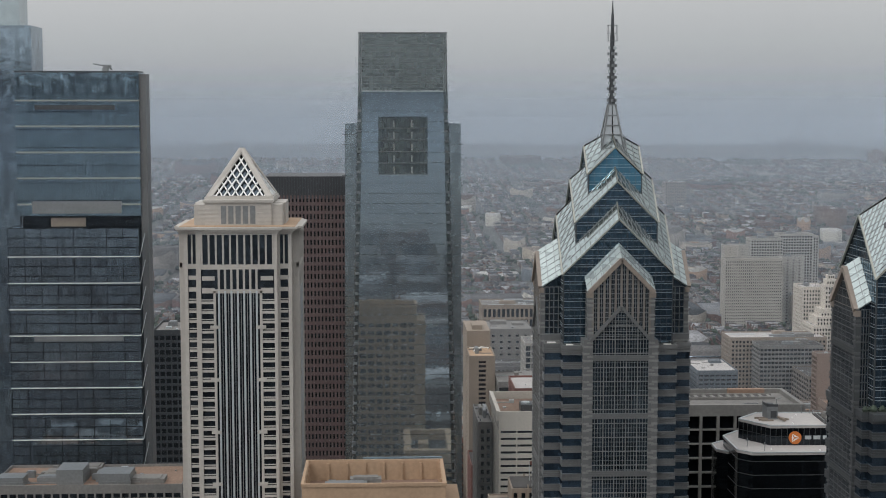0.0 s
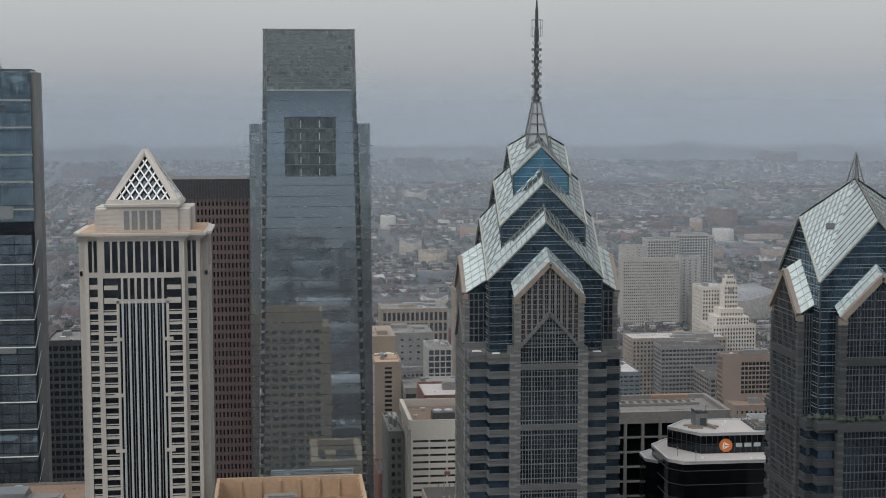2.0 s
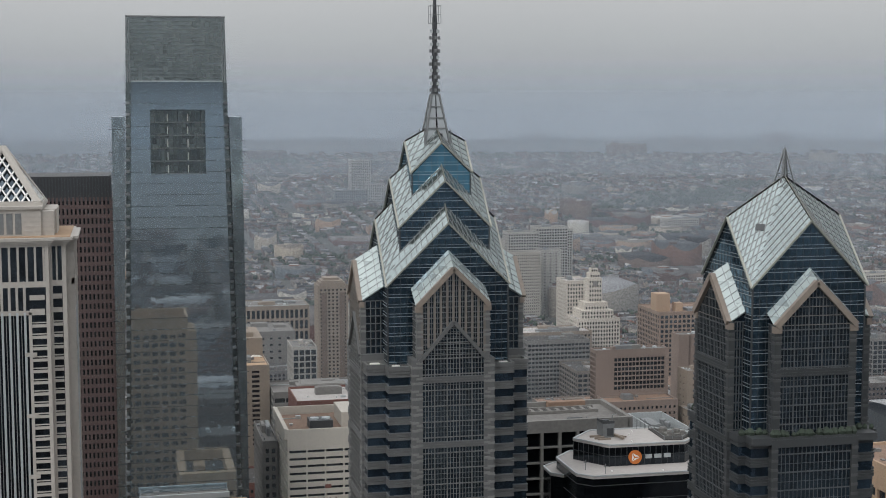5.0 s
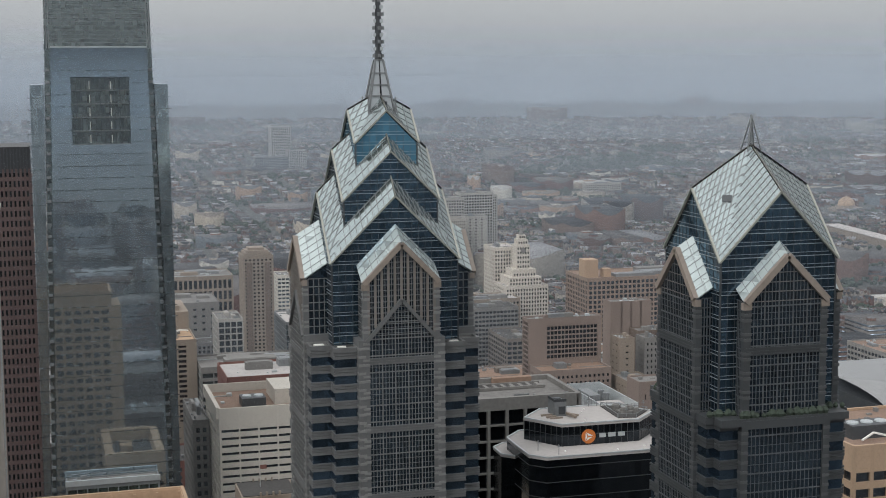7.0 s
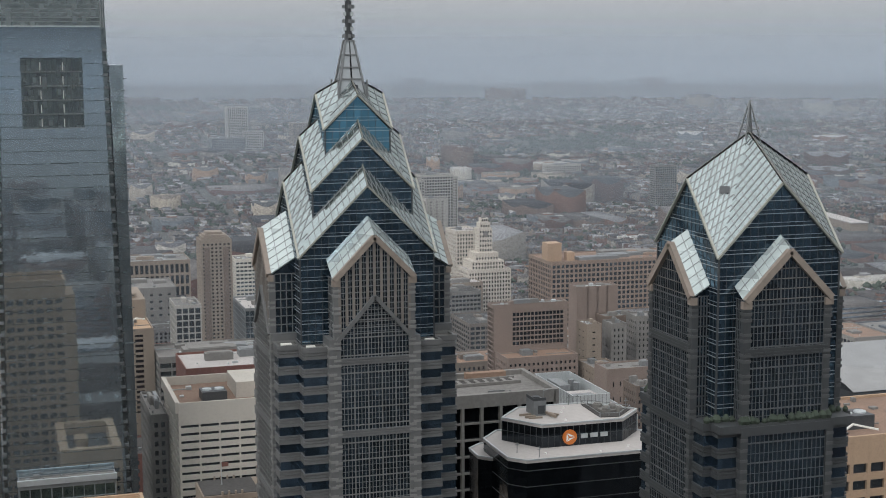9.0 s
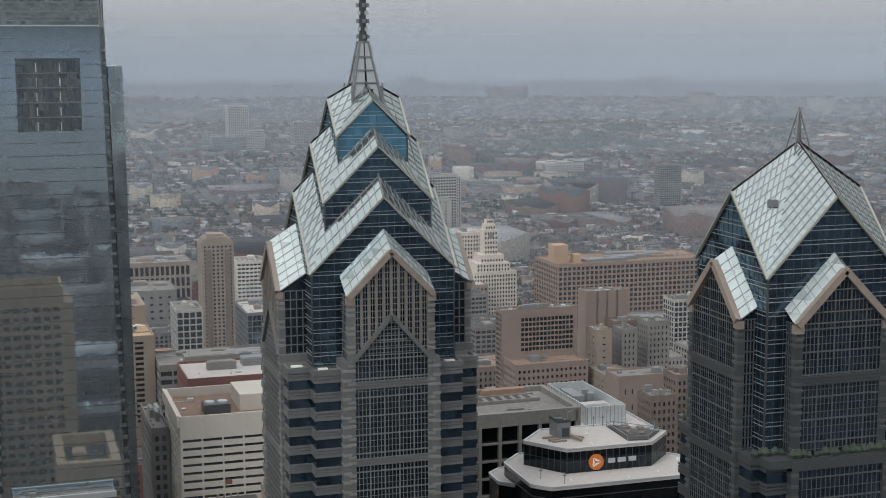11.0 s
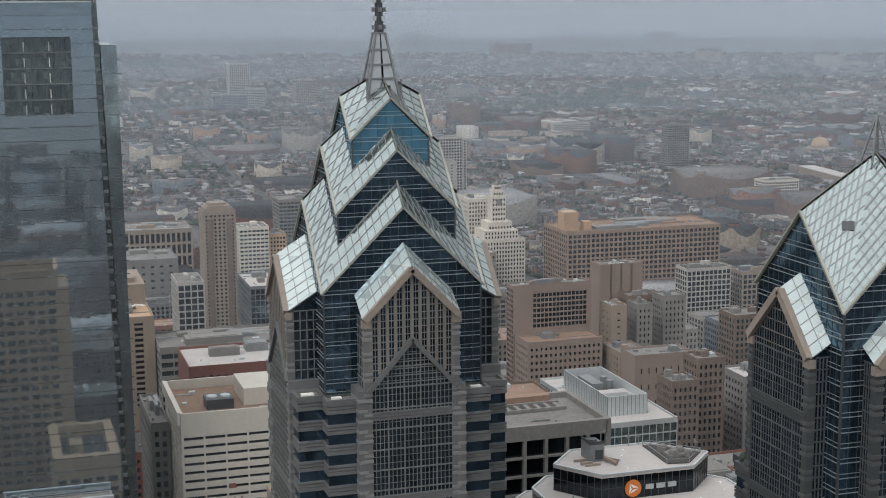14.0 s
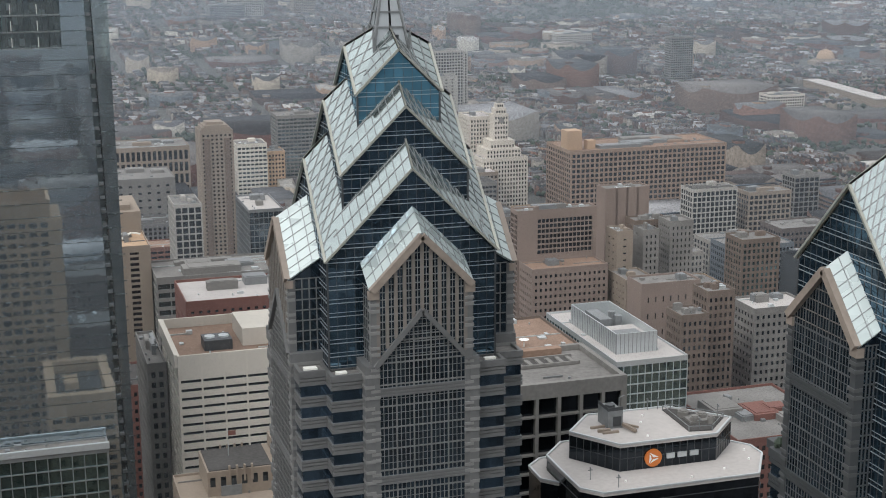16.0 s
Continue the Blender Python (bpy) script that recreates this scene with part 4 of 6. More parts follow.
def office(name, x0, x1, y0, y1, top, wall, label, floor_h=3.6, band=1.7, bay=3.0, pier=0.9, win=None, roof=None, base=0.0, units=2, seed=1, blank=(), parapet=1.0, category="building", proud=0.3, skip=0.0, group="", joined=False):
    """A block with window strips: glass body, a spandrel ring to every storey, piers on each side, parapet and roof plant."""
    FOOT.append((x0, x1, y0, y1))
    cx, cy, hx, hy = (x0 + x1) / 2, (y0 + y1) / 2, (x1 - x0) / 2, (y1 - y0) / 2
    t = thing(name, cx, cy, base, label, category, group)
    h = top - base
    p = proud
    part("window_glass", B(-hx + p, hx - p, -hy + p, hy - p, 0, h - parapet - 0.5), win or GLASS_DARK, t)

    def ring(z0, z1, o=0.0):
        return band_ring(hx, hy, ((-p - 0.1, z0), (o, z0), (o, z1), (-p - 0.1, z1)))
    n = max(1, int((h - skip - 2.0) / floor_h))
    if joined:
        bands = Shape()
        for i in range(1, n):
            zb = h - skip - 1.6 - floor_h * i - band
            r = ring(zb, zb + band)
            m = len(bands.v)
            bands.v += r.v
            bands.f += [tuple(m + j for j in q) for q in r.f]
        part("storey_banding", bands, wall, t)
    else:
        repeat("spandrel", ring(0, band), wall, t, [(0, 0, h - skip - 1.6 - floor_h * i - band) for i in range(1, n)])
    part("wall_top", ring(h - skip - 1.6 - band, h), wall, t)
    if pier:
        xs = steps(-hx + pier / 2, hx - pier / 2, max(1, round(2 * hx / bay)))
        ys = steps(-hy + pier / 2, hy - pier / 2, max(1, round(2 * hy / bay)))
        if joined or len(xs) + len(ys) > 44:
            piers = Shape()
            for x in xs:
                piers.box(x - pier / 2, x + pier / 2, -hy - 0.04, -hy + p + 0.15, 0, h - 0.5).box(x - pier / 2, x + pier / 2, hy - p - 0.15, hy + 0.04, 0, h - 0.5)
            for y in ys:
                piers.box(-hx - 0.04, -hx + p + 0.15, y - pier / 2, y + pier / 2, 0, h - 0.5).box(hx - p - 0.15, hx + 0.04, y - pier / 2, y + pier / 2, 0, h - 0.5)
            part("pier_work", piers, wall, t)
        else:
            repeat("pier", B(-pier / 2, pier / 2, -0.04, p + 0.15, 0, h - 0.5), wall, t, [(x, -hy, 0) for x in xs] + [(x, hy - p - 0.11, 0) for x in xs])
            repeat("pier", B(-0.04, p + 0.15, -pier / 2, pier / 2, 0, h - 0.5), wall, t, [(-hx, y, 0) for y in ys] + [(hx - p - 0.11, y, 0) for y in ys])
    for u0, u1, z0, z1 in blank:
        part("blank_wall", B(u0 - cx, u1 - cx, -hy - 0.15, -hy + 0.5, z0 - base, z1 - base), wall, t)
    part("roof", B(-hx + 0.5, hx - 0.5, -hy + 0.5, hy - 0.5, h - parapet - 0.6, h - parapet), roof or ROOF_GREY, t, "flat roof behind a parapet")
    rnd = random.Random(seed)
    for _ in range(units):
        w, d, q = rnd.uniform(0.12, 0.3) * hx, rnd.uniform(0.12, 0.3) * hy, rnd.uniform(1.5, 3.5)
        ux, uy = rnd.uniform(-0.6, 0.6) * hx, rnd.uniform(-0.5, 0.6) * hy
        s = B(ux - w, ux + w, uy - d, uy + d, h - parapet, h - parapet + q)
        s.box(ux - w * 0.8, ux + w * 0.8, uy - d * 0.8, uy + d * 0.8, h - parapet + q, h - parapet + q + 0.3)
        part("roof_unit", s, rnd.choice((CONCRETE_GREY, METAL_GREY, wall)), t)
    bits = Shape()
    for _ in range(max(6, min(26, int(hx * hy / 45)))):
        ux, uy = rnd.uniform(-0.85, 0.85) * hx, rnd.uniform(-0.85, 0.85) * hy
        if rnd.random() < 0.5:
            bits.tube(ux, uy, h - parapet, h - parapet + rnd.uniform(0.4, 1.1), 0.35, 0.3, 7)
        elif rnd.random() < 0.6:
            w, d = rnd.uniform(0.5, 1.6), rnd.uniform(0.5, 1.6)
            bits.box(ux - w, ux + w, uy - d, uy + d, h - parapet, h - parapet + rnd.uniform(0.5, 1.6))
        else:
            ln = rnd.uniform(2, 0.5 * hx + 2)
            bits.box(max(-hx + 1, ux - ln), min(hx - 1, ux + ln), uy - 0.15, uy + 0.15, h - parapet, h - parapet + 0.45)
    tagged(part("roof_clutter", bits, rnd.choice((METAL_GREY, METAL_LIGHT, CONCRETE_GREY)), t), kind="stuff")
    return t


def cooling(parent, x, y, z, w, d, h, fans=2):
    s = B(x - w, x + w, y - d, y + d, z, z + h)
    u = part("cooling_unit", s, METAL_DARK, parent, "dark louvred cooling unit with fans")
    f = Shape()
    for i in range(fans):
        f.tube(x - w + (2 * i + 1) * w / fans, y, z + h, z + h + 0.5, w / fans * 0.8, w / fans * 0.75, 12)
    part("fan_shroud", f, METAL_LIGHT, u)


# cream office block with long window strips
wb = office("cream_office_block", -14.7, 30, 205, 250, 131, CONCRETE_WHITE, "cream concrete office block with long dark window strips", 2.96, 1.9, 7.8, 0.55, roof=ROOF_BROWN, units=0, parapet=3.4, proud=0.6, skip=4.9)
cooling(wb, -7, -4.5, 127.5, 4.7, 4.3, 3.6)
part("penthouse", B(1.5, 21, -6.5, 15, 126.5, 133.6), CONCRETE_WHITE, wb, "plain cream penthouse")
part("side_strip", B(-23.4, -22.45, -22, 22, 127, 131.3), CONCRETE_WHITE, wb)

# black glass office with octagonal roofs and the sign
FOOT.append((30, 78, -15, 16))
pn = thing("black_glass_office", 0, 0, 0, "black glass office block with pale octagonal roofs and a lit sign", "office building")
low = [(34.5, 1.0), (34.5, -9.4), (37.8, -13.0), (70.2, -13.3), (76.1, -4), (76.0, 0.5), (70, 8), (60, 14), (40, 14), (34.6, 8)]
up = [(38.4, 5.5), (45.0, -4.1), (65.6, -4.3), (72.7, 3.0), (63.0, 13.0), (45.4, 13.4)]
wing = [(31.8, 4.0), (34.4, 1.2), (41, 1.2), (41, 14), (35.6, 14.2), (32.0, 11)]


def shrink(pts, f):
    mx, my = sum(p[0] for p in pts) / len(pts), sum(p[1] for p in pts) / len(pts)
    return [(mx + (x - mx) * f, my + (y - my) * f) for x, y in pts]


part("lower_wall", Shape().prism(low, 0, 164.4), GLASS_BLACK, pn, "black glass curtain wall")
part("lower_roof", Shape().prism(shrink(low, 1.008), 164.4, 165.0), ROOF_WHITE, pn, "pale membrane roof terrace")
part("wing_wall", Shape().prism(wing, 0, 161.4), GLASS_BLACK, pn)
part("wing_roof", Shape().prism(shrink(wing, 1.02), 161.4, 162.0), ROOF_WHITE, pn)
part("upper_wall", Shape().prism(up, 165.0, 169.9), GLASS_BLACK, pn)
part("upper_roof", Shape().prism(shrink(up, 1.01), 169.9, 170.5), ROOF_WHITE, pn, "pale membrane roof")
for pts, z in ((up, 170.5), (low, 165.0), (wing, 162.0)):
    rim = Shape()
    for i, p in enumerate(pts):
        q = pts[(i + 1) % len(pts)]
        rim.bar((*p, z + 0.12), (*q, z + 0.12), 0.4, 0.3)
    part("roof_rim", rim, METAL_LIGHT, pn)
ml = Shape()
for i, p in enumerate(up):
    q = up[(i + 1) % len(up)]
    n = max(2, round(math.dist(p, q) / 1.6))
    for j in range(n):
        f = j / n
        ml.bar((p[0] + (q[0] - p[0]) * f, p[1] + (q[1] - p[1]) * f, 165), (p[0] + (q[0] - p[0]) * f, p[1] + (q[1] - p[1]) * f, 169.9), 0.12, 0.12, (1, 0, 0))
    ml.bar((*p, 167.6), (*q, 167.6), 0.15, 0.12)
part("mullion_frame", ml, METAL_DARK, pn)
lines = Shape()
for i, p in enumerate(low):
    q = low[(i + 1) % len(low)]
    for j in range(28):
        lines.bar((*p, 162.6 - j * 3.8), (*q, 162.6 - j * 3.8), 0.12, 0.18)
part("floor_line_set", lines, METAL_DARK, pn)
ph = part("lift_house", B(46.2, 49.4, 4.6, 9.6, 170.5, 174.2), METAL_GREY, pn, "grey louvred lift house")
part("louvre", B(47.3, 49.0, 4.45, 4.65, 171.0, 173.0), METAL_DARK, ph)
part("lift_house_fan", Shape().tube(47.8, 7.4, 174.2, 174.7, 1.1, 1.0, 12).box(46.2, 49.4, 4.6, 4.75, 174.2, 174.9).box(46.2, 46.35, 4.75, 9.6, 174.2, 174.9), METAL_DARK, ph)
part("roof_frame", Shape().bar((49.6, 7, 170.5), (49.6, 7, 176.0), 0.15, 0.15, (1, 0, 0)).bar((49.6, 7, 176.0), (51.2, 8.0, 176.0), 0.15, 0.15), METAL_GREY, pn)
part("duct_run", Shape().box(43.0, 46.0, 5.6, 6.0, 170.5, 171.0).box(43.6, 46.2, 3.2, 3.8, 170.5, 171.1).box(44.2, 47.6, 2.2, 2.7, 170.5, 170.9).bar((49.4, 5.0, 171.2), (50.6, 0.9, 171.0), 0.6, 0.6).bar((49.8, 6, 170.9), (52.2, 3.2, 170.8), 0.35, 0.35), CONCRETE_BEIGE, pn, "tan roof ducts")
wp = [(61.4, 11.2), (60.9, -1.6), (65.6, -2.4), (71.0, 3.2), (63.2, 11.4)]
part("plant_well", Shape().prism(wp, 170.52, 170.75), ROOF_DARK, pn, "dark roof plant well")
for x, y, r in ((63.6, 6.2, 1.2), (66.4, 3.8, 1.1), (64.2, 2.4, 1.0), (67.2, 1.2, .8)):
    part("roof_fan", Shape().tube(x, y, 170.75, 171.9, r, r, 10).tube(x, y, 171.9, 172.2, r * 0.75, r * 0.7, 10), CONCRETE_GREY, pn, "round grey roof fan")
part("fan_plinth", B(63, 68.5, 1.5, 5.5, 170.75, 171.2), CONCRETE_GREY, pn)
rail = Shape()
for i, p in enumerate(wp):
    q = wp[(i + 1) % 5]
    rail.bar((*p, 171.6), (*q, 171.6), 0.12, 0.12)
    rail.box(p[0] - .08, p[0] + .08, p[1] - .08, p[1] + .08, 170.5, 171.7)
part("railing", rail, METAL_GREY, pn)
for x, y, z in ((58.5, 12.4, 170.5), (60.8, 12.3, 170.5), (70.6, 4.8, 170.5), (63.4, -1.2, 170.5), (38.0, -6.0, 165), (41.6, -11.0, 165)):
    part("antenna", Shape().tube(0, 0, 0, 2.6, 0.1, 0.07, 6).box(-0.5, 0.5, -0.06, 0.06, 1.9, 2.05).box(-0.06, 0.06, -0.3, 0.3, 2.2, 2.5), METAL_GREY, pn, at=(x, y, z))
vents = Shape()
for x, y, z in ((52, -1.5, 170.5), (56, 9.5, 170.5), (54, 6, 170.5), (44, -9, 165), (57, -11, 165), (65, -9, 165), (72, -6, 165), (73.5, -1.5, 165)):
    vents.tube(x, y, z, z + 0.35, 0.25, 0.2, 8)
part("roof_drain_set", vents, WHITE, pn)
# the sign: an orange disc with a white wedge, and plain pale bars
sign = tagged(new("wall_sign"), "wall sign, orange disc and plain pale bars on black glass", "sign")
sign.location = (51.9, -4.35, 167.2)
disc = Shape()
for i in range(28):
    a, b = 2 * math.pi * i / 28, 2 * math.pi * (i + 1) / 28
    disc.poly((0, -0.25, 0), (1.8 * math.cos(a), -0.25, 1.8 * math.sin(a)), (1.8 * math.cos(b), -0.25, 1.8 * math.sin(b)))
    disc.poly((1.8 * math.cos(a), -0.25, 1.8 * math.sin(a)), (1.8 * math.cos(a), 0.1, 1.8 * math.sin(a)), (1.8 * math.cos(b), 0.1, 1.8 * math.sin(b)), (1.8 * math.cos(b), -0.25, 1.8 * math.sin(b)))
part("disc", disc, ORANGE, sign, "orange disc")
wd = Shape()
for a, b, c in (((-0.85, 1.1), (-0.4, -0.1), (-0.95, -1.05)), ((-0.8, 1.15), (1.15, 0.1), (-0.1, 0.2)), ((-0.85, -1.1), (1.15, -0.1), (-0.15, -0.2))):
    wd.poly((a[0], -0.3, a[1]), (b[0], -0.3, b[1]), (c[0], -0.3, c[1]))
part("wedge", wd, WHITE, sign)
for x, w in ((3.7, 0.85), (6.2, 0.95), (8.8, 0.9)):
    part("sign_bar", B(-w, w, -0.3, 0.05, -0.5, 0.5), METAL_LIGHT, sign, "plain pale grey bar", at=(x, 0, 0.05))

# grey concrete block with deep dark bays, behind the black office
gb = office("grey_concrete_block", 20, 70, 47, 74, 166, CONCRETE_GREY, "weathered grey concrete block with deep dark bays", 4.6, 0.4, 5.6, 0.8, win=GLASS_BLACK, roof=ROOF_GREY, units=0, skip=1.6, proud=1.2, parapet=1.4)
part("well", Shape().box(-16, 19, 2, 7, 164.7, 165.0), ROOF_DARK, gb, "sunken plant well in the roof")
wl_ = Shape().box(-16.5, 19.5, 1.5, 2, 164.7, 165.5).box(-16.5, 19.5, 7, 7.5, 164.7, 165.5)
for x in steps(-14, 18, 12):
    wl_.box(x - 0.5, x + 0.5, 2.5, 6.5, 165, 165.35)
part("well_kerb", wl_, CONCRETE_GREY, gb)
part("roof_vent", Shape().box(-22, -20.5, -9, -7.5, 164.6, 165.8).tube(-12, -8, 164.6, 165.4, 0.6, 0.5), METAL_WHITE, gb)
part("roof_house", B(-23, -10, 9.5, 12, 164.6, 168.5), ROOF_BROWN, gb)
part("roof_house", B(6, 18, 9.6, 12, 164.6, 166.4), ROOF_BROWN, gb)
# green glass office with the white roof
gg = office("green_glass_office", 149, 178.5, 225, 296, 106.5, METAL_LIGHT, "green glass office block with bright white roof and plant screen", 3.8, 0.5, 3.0, 0.25, win=GLASS_GREEN, roof=ROOF_WHITE, units=0, parapet=0.7, proud=0.15)
scr = Shape()
for a in ((-10.2, 6.7, -25.0, -24.6), (-10.2, 6.7, 19.6, 20), (-10.2, -9.8, -24.6, 19.6), (6.3, 6.7, -24.6, 19.6)):
    scr.box(a[0], a[1], a[2], a[3], 105.8, 113.8)
part("plant_screen", scr, METAL_LIGHT, gg, "pale metal plant screen")
part("screen_deck", B(-9.7, 6.2, -24.5, -4, 105.8, 110.6), ROOF_WHITE, gg)
part("plant", Shape().box(-6, -1, 0, 15, 105.8, 112.3).tube(3, 3, 105.8, 112.6, 1.5, 1.5).tube(3, 9, 105.8, 112.6, 1.5, 1.5).box(-7, 3, -19, -13, 110.6, 111.7), METAL_GREY, gg)
rb = Shape()
for y in steps(-24.6, 19.6, 26):
    rb.box(-10.32, -10.2, y - 0.08, y + 0.08, 105.8, 113.8)
for x in steps(-10.2, 6.7, 10):
    rb.box(x - 0.08, x + 0.08, -25.12, -25.0, 105.8, 113.8)
part("screen_rib_work", rb, METAL_GREY, gg)
lowroof = office("brown_roofed_block", 70, 138, 230, 275, 112, BRICK_BROWN, "low brown block with rusty roof and white dish", 3.7, 1.9, 3.4, 1.0, roof=ROOF_BROWN, units=2, seed=3)
part("dish", Shape().tube(14, -12, 111, 113, 0.3, 0.3, 6).tube(14, -12, 113, 113.8, 0.4, 2.0, 12), WHITE, lowroof)
# beige hotel slab
bh = office("beige_slab_tower", -14.2, 0.9, 430, 464, 116.5, CONCRETE_BEIGE, "tall blank beige slab tower with one column of window slots", 2.7, 1.2, 30, 0.3, roof=CONCRETE_TAN, units=1, proud=0.4, blank=((-14.2, -8.7, 0, 116.5), (-4.6, 0.9, 0, 116.5), (-8.7, -4.6, 113.4, 116.5), (-8.7, -4.6, 0, 72)))
part("upper_tier", Shape().box(-7.0, 7.2, 17.2, 60, 0, 126).box(-3.5, 2.5, 22, 40, 126, 128.6), CONCRETE_BEIGE, bh, "taller beige rear tier")
part("roof_pipe_run", Shape().bar((-4, 0, 116.6), (1, 6, 118), 0.6, 0.6).bar((1, 6, 118), (5, 2, 118), 0.6, 0.6).bar((-6, 9, 117), (4, 9, 117), 0.5, 0.5), METAL_WHITE, bh, "white roof pipes")
# brown apartment tower
at_ = office("brown_apartment_tower", 80.3, 105, 820, 846, 110, CONCRETE_BEIGE, "slim brown concrete apartment tower with stepped crown", 3.0, 1.5, 3.4, 1.7, roof=CONCRETE_BEIGE, units=0)
part("crown", Shape().box(-9, 9, -10, 9, 109, 113.5).box(-10.5, -5, -11, 11, 109, 112).box(5, 10.5, -11, 11, 109, 112).box(-7, 6, -7, 6, 113.5, 115.5), CONCRETE_BEIGE, at_)
ns = Shape()
for x in (-7.5, 7.5):
    ns.box(x - 2.2, x + 2.2, -13.8, -12.9, 0, 104)
part("balcony_strip", ns, BRICK_BROWN, at_)
# pinkish stepped block
pk = office("pink_slab_block", 212, 260.5, 500, 511, 104.5, CONCRETE_PINK, "pinkish concrete block with a panel of dark windows", 3.0, 0.9, 2.43, 0.4, win=GLASS_DARK, roof=ROOF_GREY, units=3, blank=((212, 224.3, 0, 104.5), (258.3, 260.5, 0, 104.5), (224.3, 258.3, 100, 104.5), (224.3, 258.3, 0, 77.9)), seed=6)
pk2 = office("pink_podium", 213, 258.5, 478, 499.5, 76, CONCRETE_PINK, "low pinkish podium with small windows", 3.9, 2.2, 3.0, 1.6, roof=ROOF_BROWN, units=1)
pk3 = office("pink_blank_tower", 269.1, 279, 490, 506, 91, CONCRETE_BEIGE, "blank pinkish service tower", 4, 3.2, 8, 4, units=2, seed=9)
office("grey_blank_block", 284.1, 313, 541, 555, 105.5, CONCRETE_PINK, "plain windowless grey concrete block", 6, 5.4, 9, 8.2, units=1, seed=8)
office("beige_stepped_tower", 262.5, 280.5, 462, 487, 70, CONCRETE_BEIGE, "plain beige stepped tower", 3.7, 2.4, 5, 3.2, units=2, seed=10)
office("grey_narrow_tower", 288, 298, 495, 509, 89.5, CONCRETE_GREY, "narrow grey concrete office tower", 3.7, 1.9, 3, 1.8, units=2, seed=11)
office("grey_narrow_tower", 310, 325, 505, 521, 91, CONCRETE_GREY, "narrow grey tower with stepped top", 3.7, 1.9, 3, 1.8, units=1, seed=12)
office("brown_stepped_block", 297, 320, 526, 540, 88, BRICK_BROWN, "brown brick stepped block", 3.7, 2.1, 3, 1.6, units=3, seed=13)
office("blank_windowed_block", 251.9, 286, 420, 438, 79, CONCRETE_PINK, "plain pale block with few slot windows", 9, 6, 5, 3.6, units=1, seed=14)
office("brick_tower", 206, 219.2, 285, 299.5, 103, BRICK_BROWN, "tall brown brick tower with arched top floors", 3.6, 1.7, 2.6, 1.3, units=3, seed=15)
office("brick_tower", 226, 239.5, 300, 314, 108, BRICK_BROWN, "tall brown brick tower with flagpole and stepped roof", 3.6, 1.7, 2.6, 1.3, units=4, seed=16)
office("stone_block", 262.2, 292, 322, 344, 91, CONCRETE_GREY, "grey stone office block with regular windows", 3.8, 2.0, 3.0, 1.5, units=3, seed=17, roof=ROOF_WHITE)
office("red_office_block", 241, 249.4, 322, 365, 82, BRICK_RED, "narrow dark red brick block", 3.8, 2.0, 3.0, 1.5, units=1, seed=18)
office("dark_brick_block", 190, 236, 205, 260, 78, BRICK_RED, "dark brick block with roof plant", 3.8, 1.8, 3.0, 1.4, units=5, seed=19)
# white tower with a clock
iq = office("white_clock_tower_building", 330, 371, 900, 935, 62, TERRACOTTA, "white stepped newspaper building with clock tower", 3.7, 1.5, 2.8, 1.3, roof=ROOF_WHITE, units=0)
for i, (hx, hy, z0, z1) in enumerate(((15.5, 13, 61, 69), (11, 10, 69, 76), (6.4, 6.4, 76, 98), (5.0, 5.0, 98, 103), (3.4, 3.4, 103, 107))):
    st = part("tower_stage", B(-hx, hx, -hy, hy, z0, z1), TERRACOTTA, iq, "white stepped tower stage")
    w = Shape()
    n = max(2, int(hx / 1.5))
    for z in steps(z0 + 1, z1, max(1, int((z1 - z0) / 3.7)))[:-1]:
        for x in steps(-hx + 1.5, hx - 1.5, n):
            w.box(x - 0.6, x + 0.6, -hy - 0.05, -hy + 0.1, z, z + 2.0)
    part("windows", w, GLASS_DARK, st)
part("cupola", Shape().tube(0, 0, 107, 109, 2.4, 1.8, 12).tube(0, 0, 109, 112, 1.8, 0.2, 12), CONCRETE_GREY, iq)
ck = Shape()
for i in range(16):
    a, b = 2 * math.pi * i / 16, 2 * math.pi * (i + 1) / 16
    ck.poly((0, -6.55, 92.7), (2.6 * math.cos(a), -6.55, 92.7 + 2.6 * math.sin(a)), (2.6 * math.cos(b), -6.55, 92.7 + 2.6 * math.sin(b)))
part("clock_face", ck, CONCRETE_GREY, iq, "round grey clock face")
office("white_annex_block", 331, 354, 938, 970, 93, TERRACOTTA, "white office annex with regular windows", 3.7, 1.6, 2.8, 1.4, roof=ROOF_WHITE, units=1)
# long brown warehouse
br = office("long_brown_warehouse", 390, 534, 850, 905, 73.5, BRICK_WARM, "very long brown brick warehouse with big windows", 4.3, 1.5, 4.2, 1.4, roof=ROOF_BROWN, units=9, seed=21)
part("penthouse", Shape().box(-71, -58, -17, -3, 72, 88.5).box(-53, -46, -18, -10, 72, 80), CONCRETE_TAN, br, "tan lift penthouse")
office("white_factory", 446.2, 485, 740, 760, 58, FAR_WHITE, "white gridded factory building with big square windows", 4.2, 1.0, 4.0, 0.9, roof=ROOF_DARK, units=4, seed=22)
office("pale_factory", 498.1, 536, 745, 765, 51.5, CONCRETE_BEIGE, "pale brick factory with orange parapet", 4.2, 1.4, 4.4, 1.2, units=3, seed=23)
office("grey_loft_block", 571.9, 596, 800, 820, 51, CONCRETE_GREY, "grey loft block with large windows", 4.2, 1.0, 4.4, 0.9, units=3, seed=24)
office("brick_hotel", 389.1, 417, 560, 582, 62, BRICK_BROWN, "brown and teal brick block", 4.0, 1.6, 3.4, 1.6, units=3, seed=25, win=GLASS_GREEN)
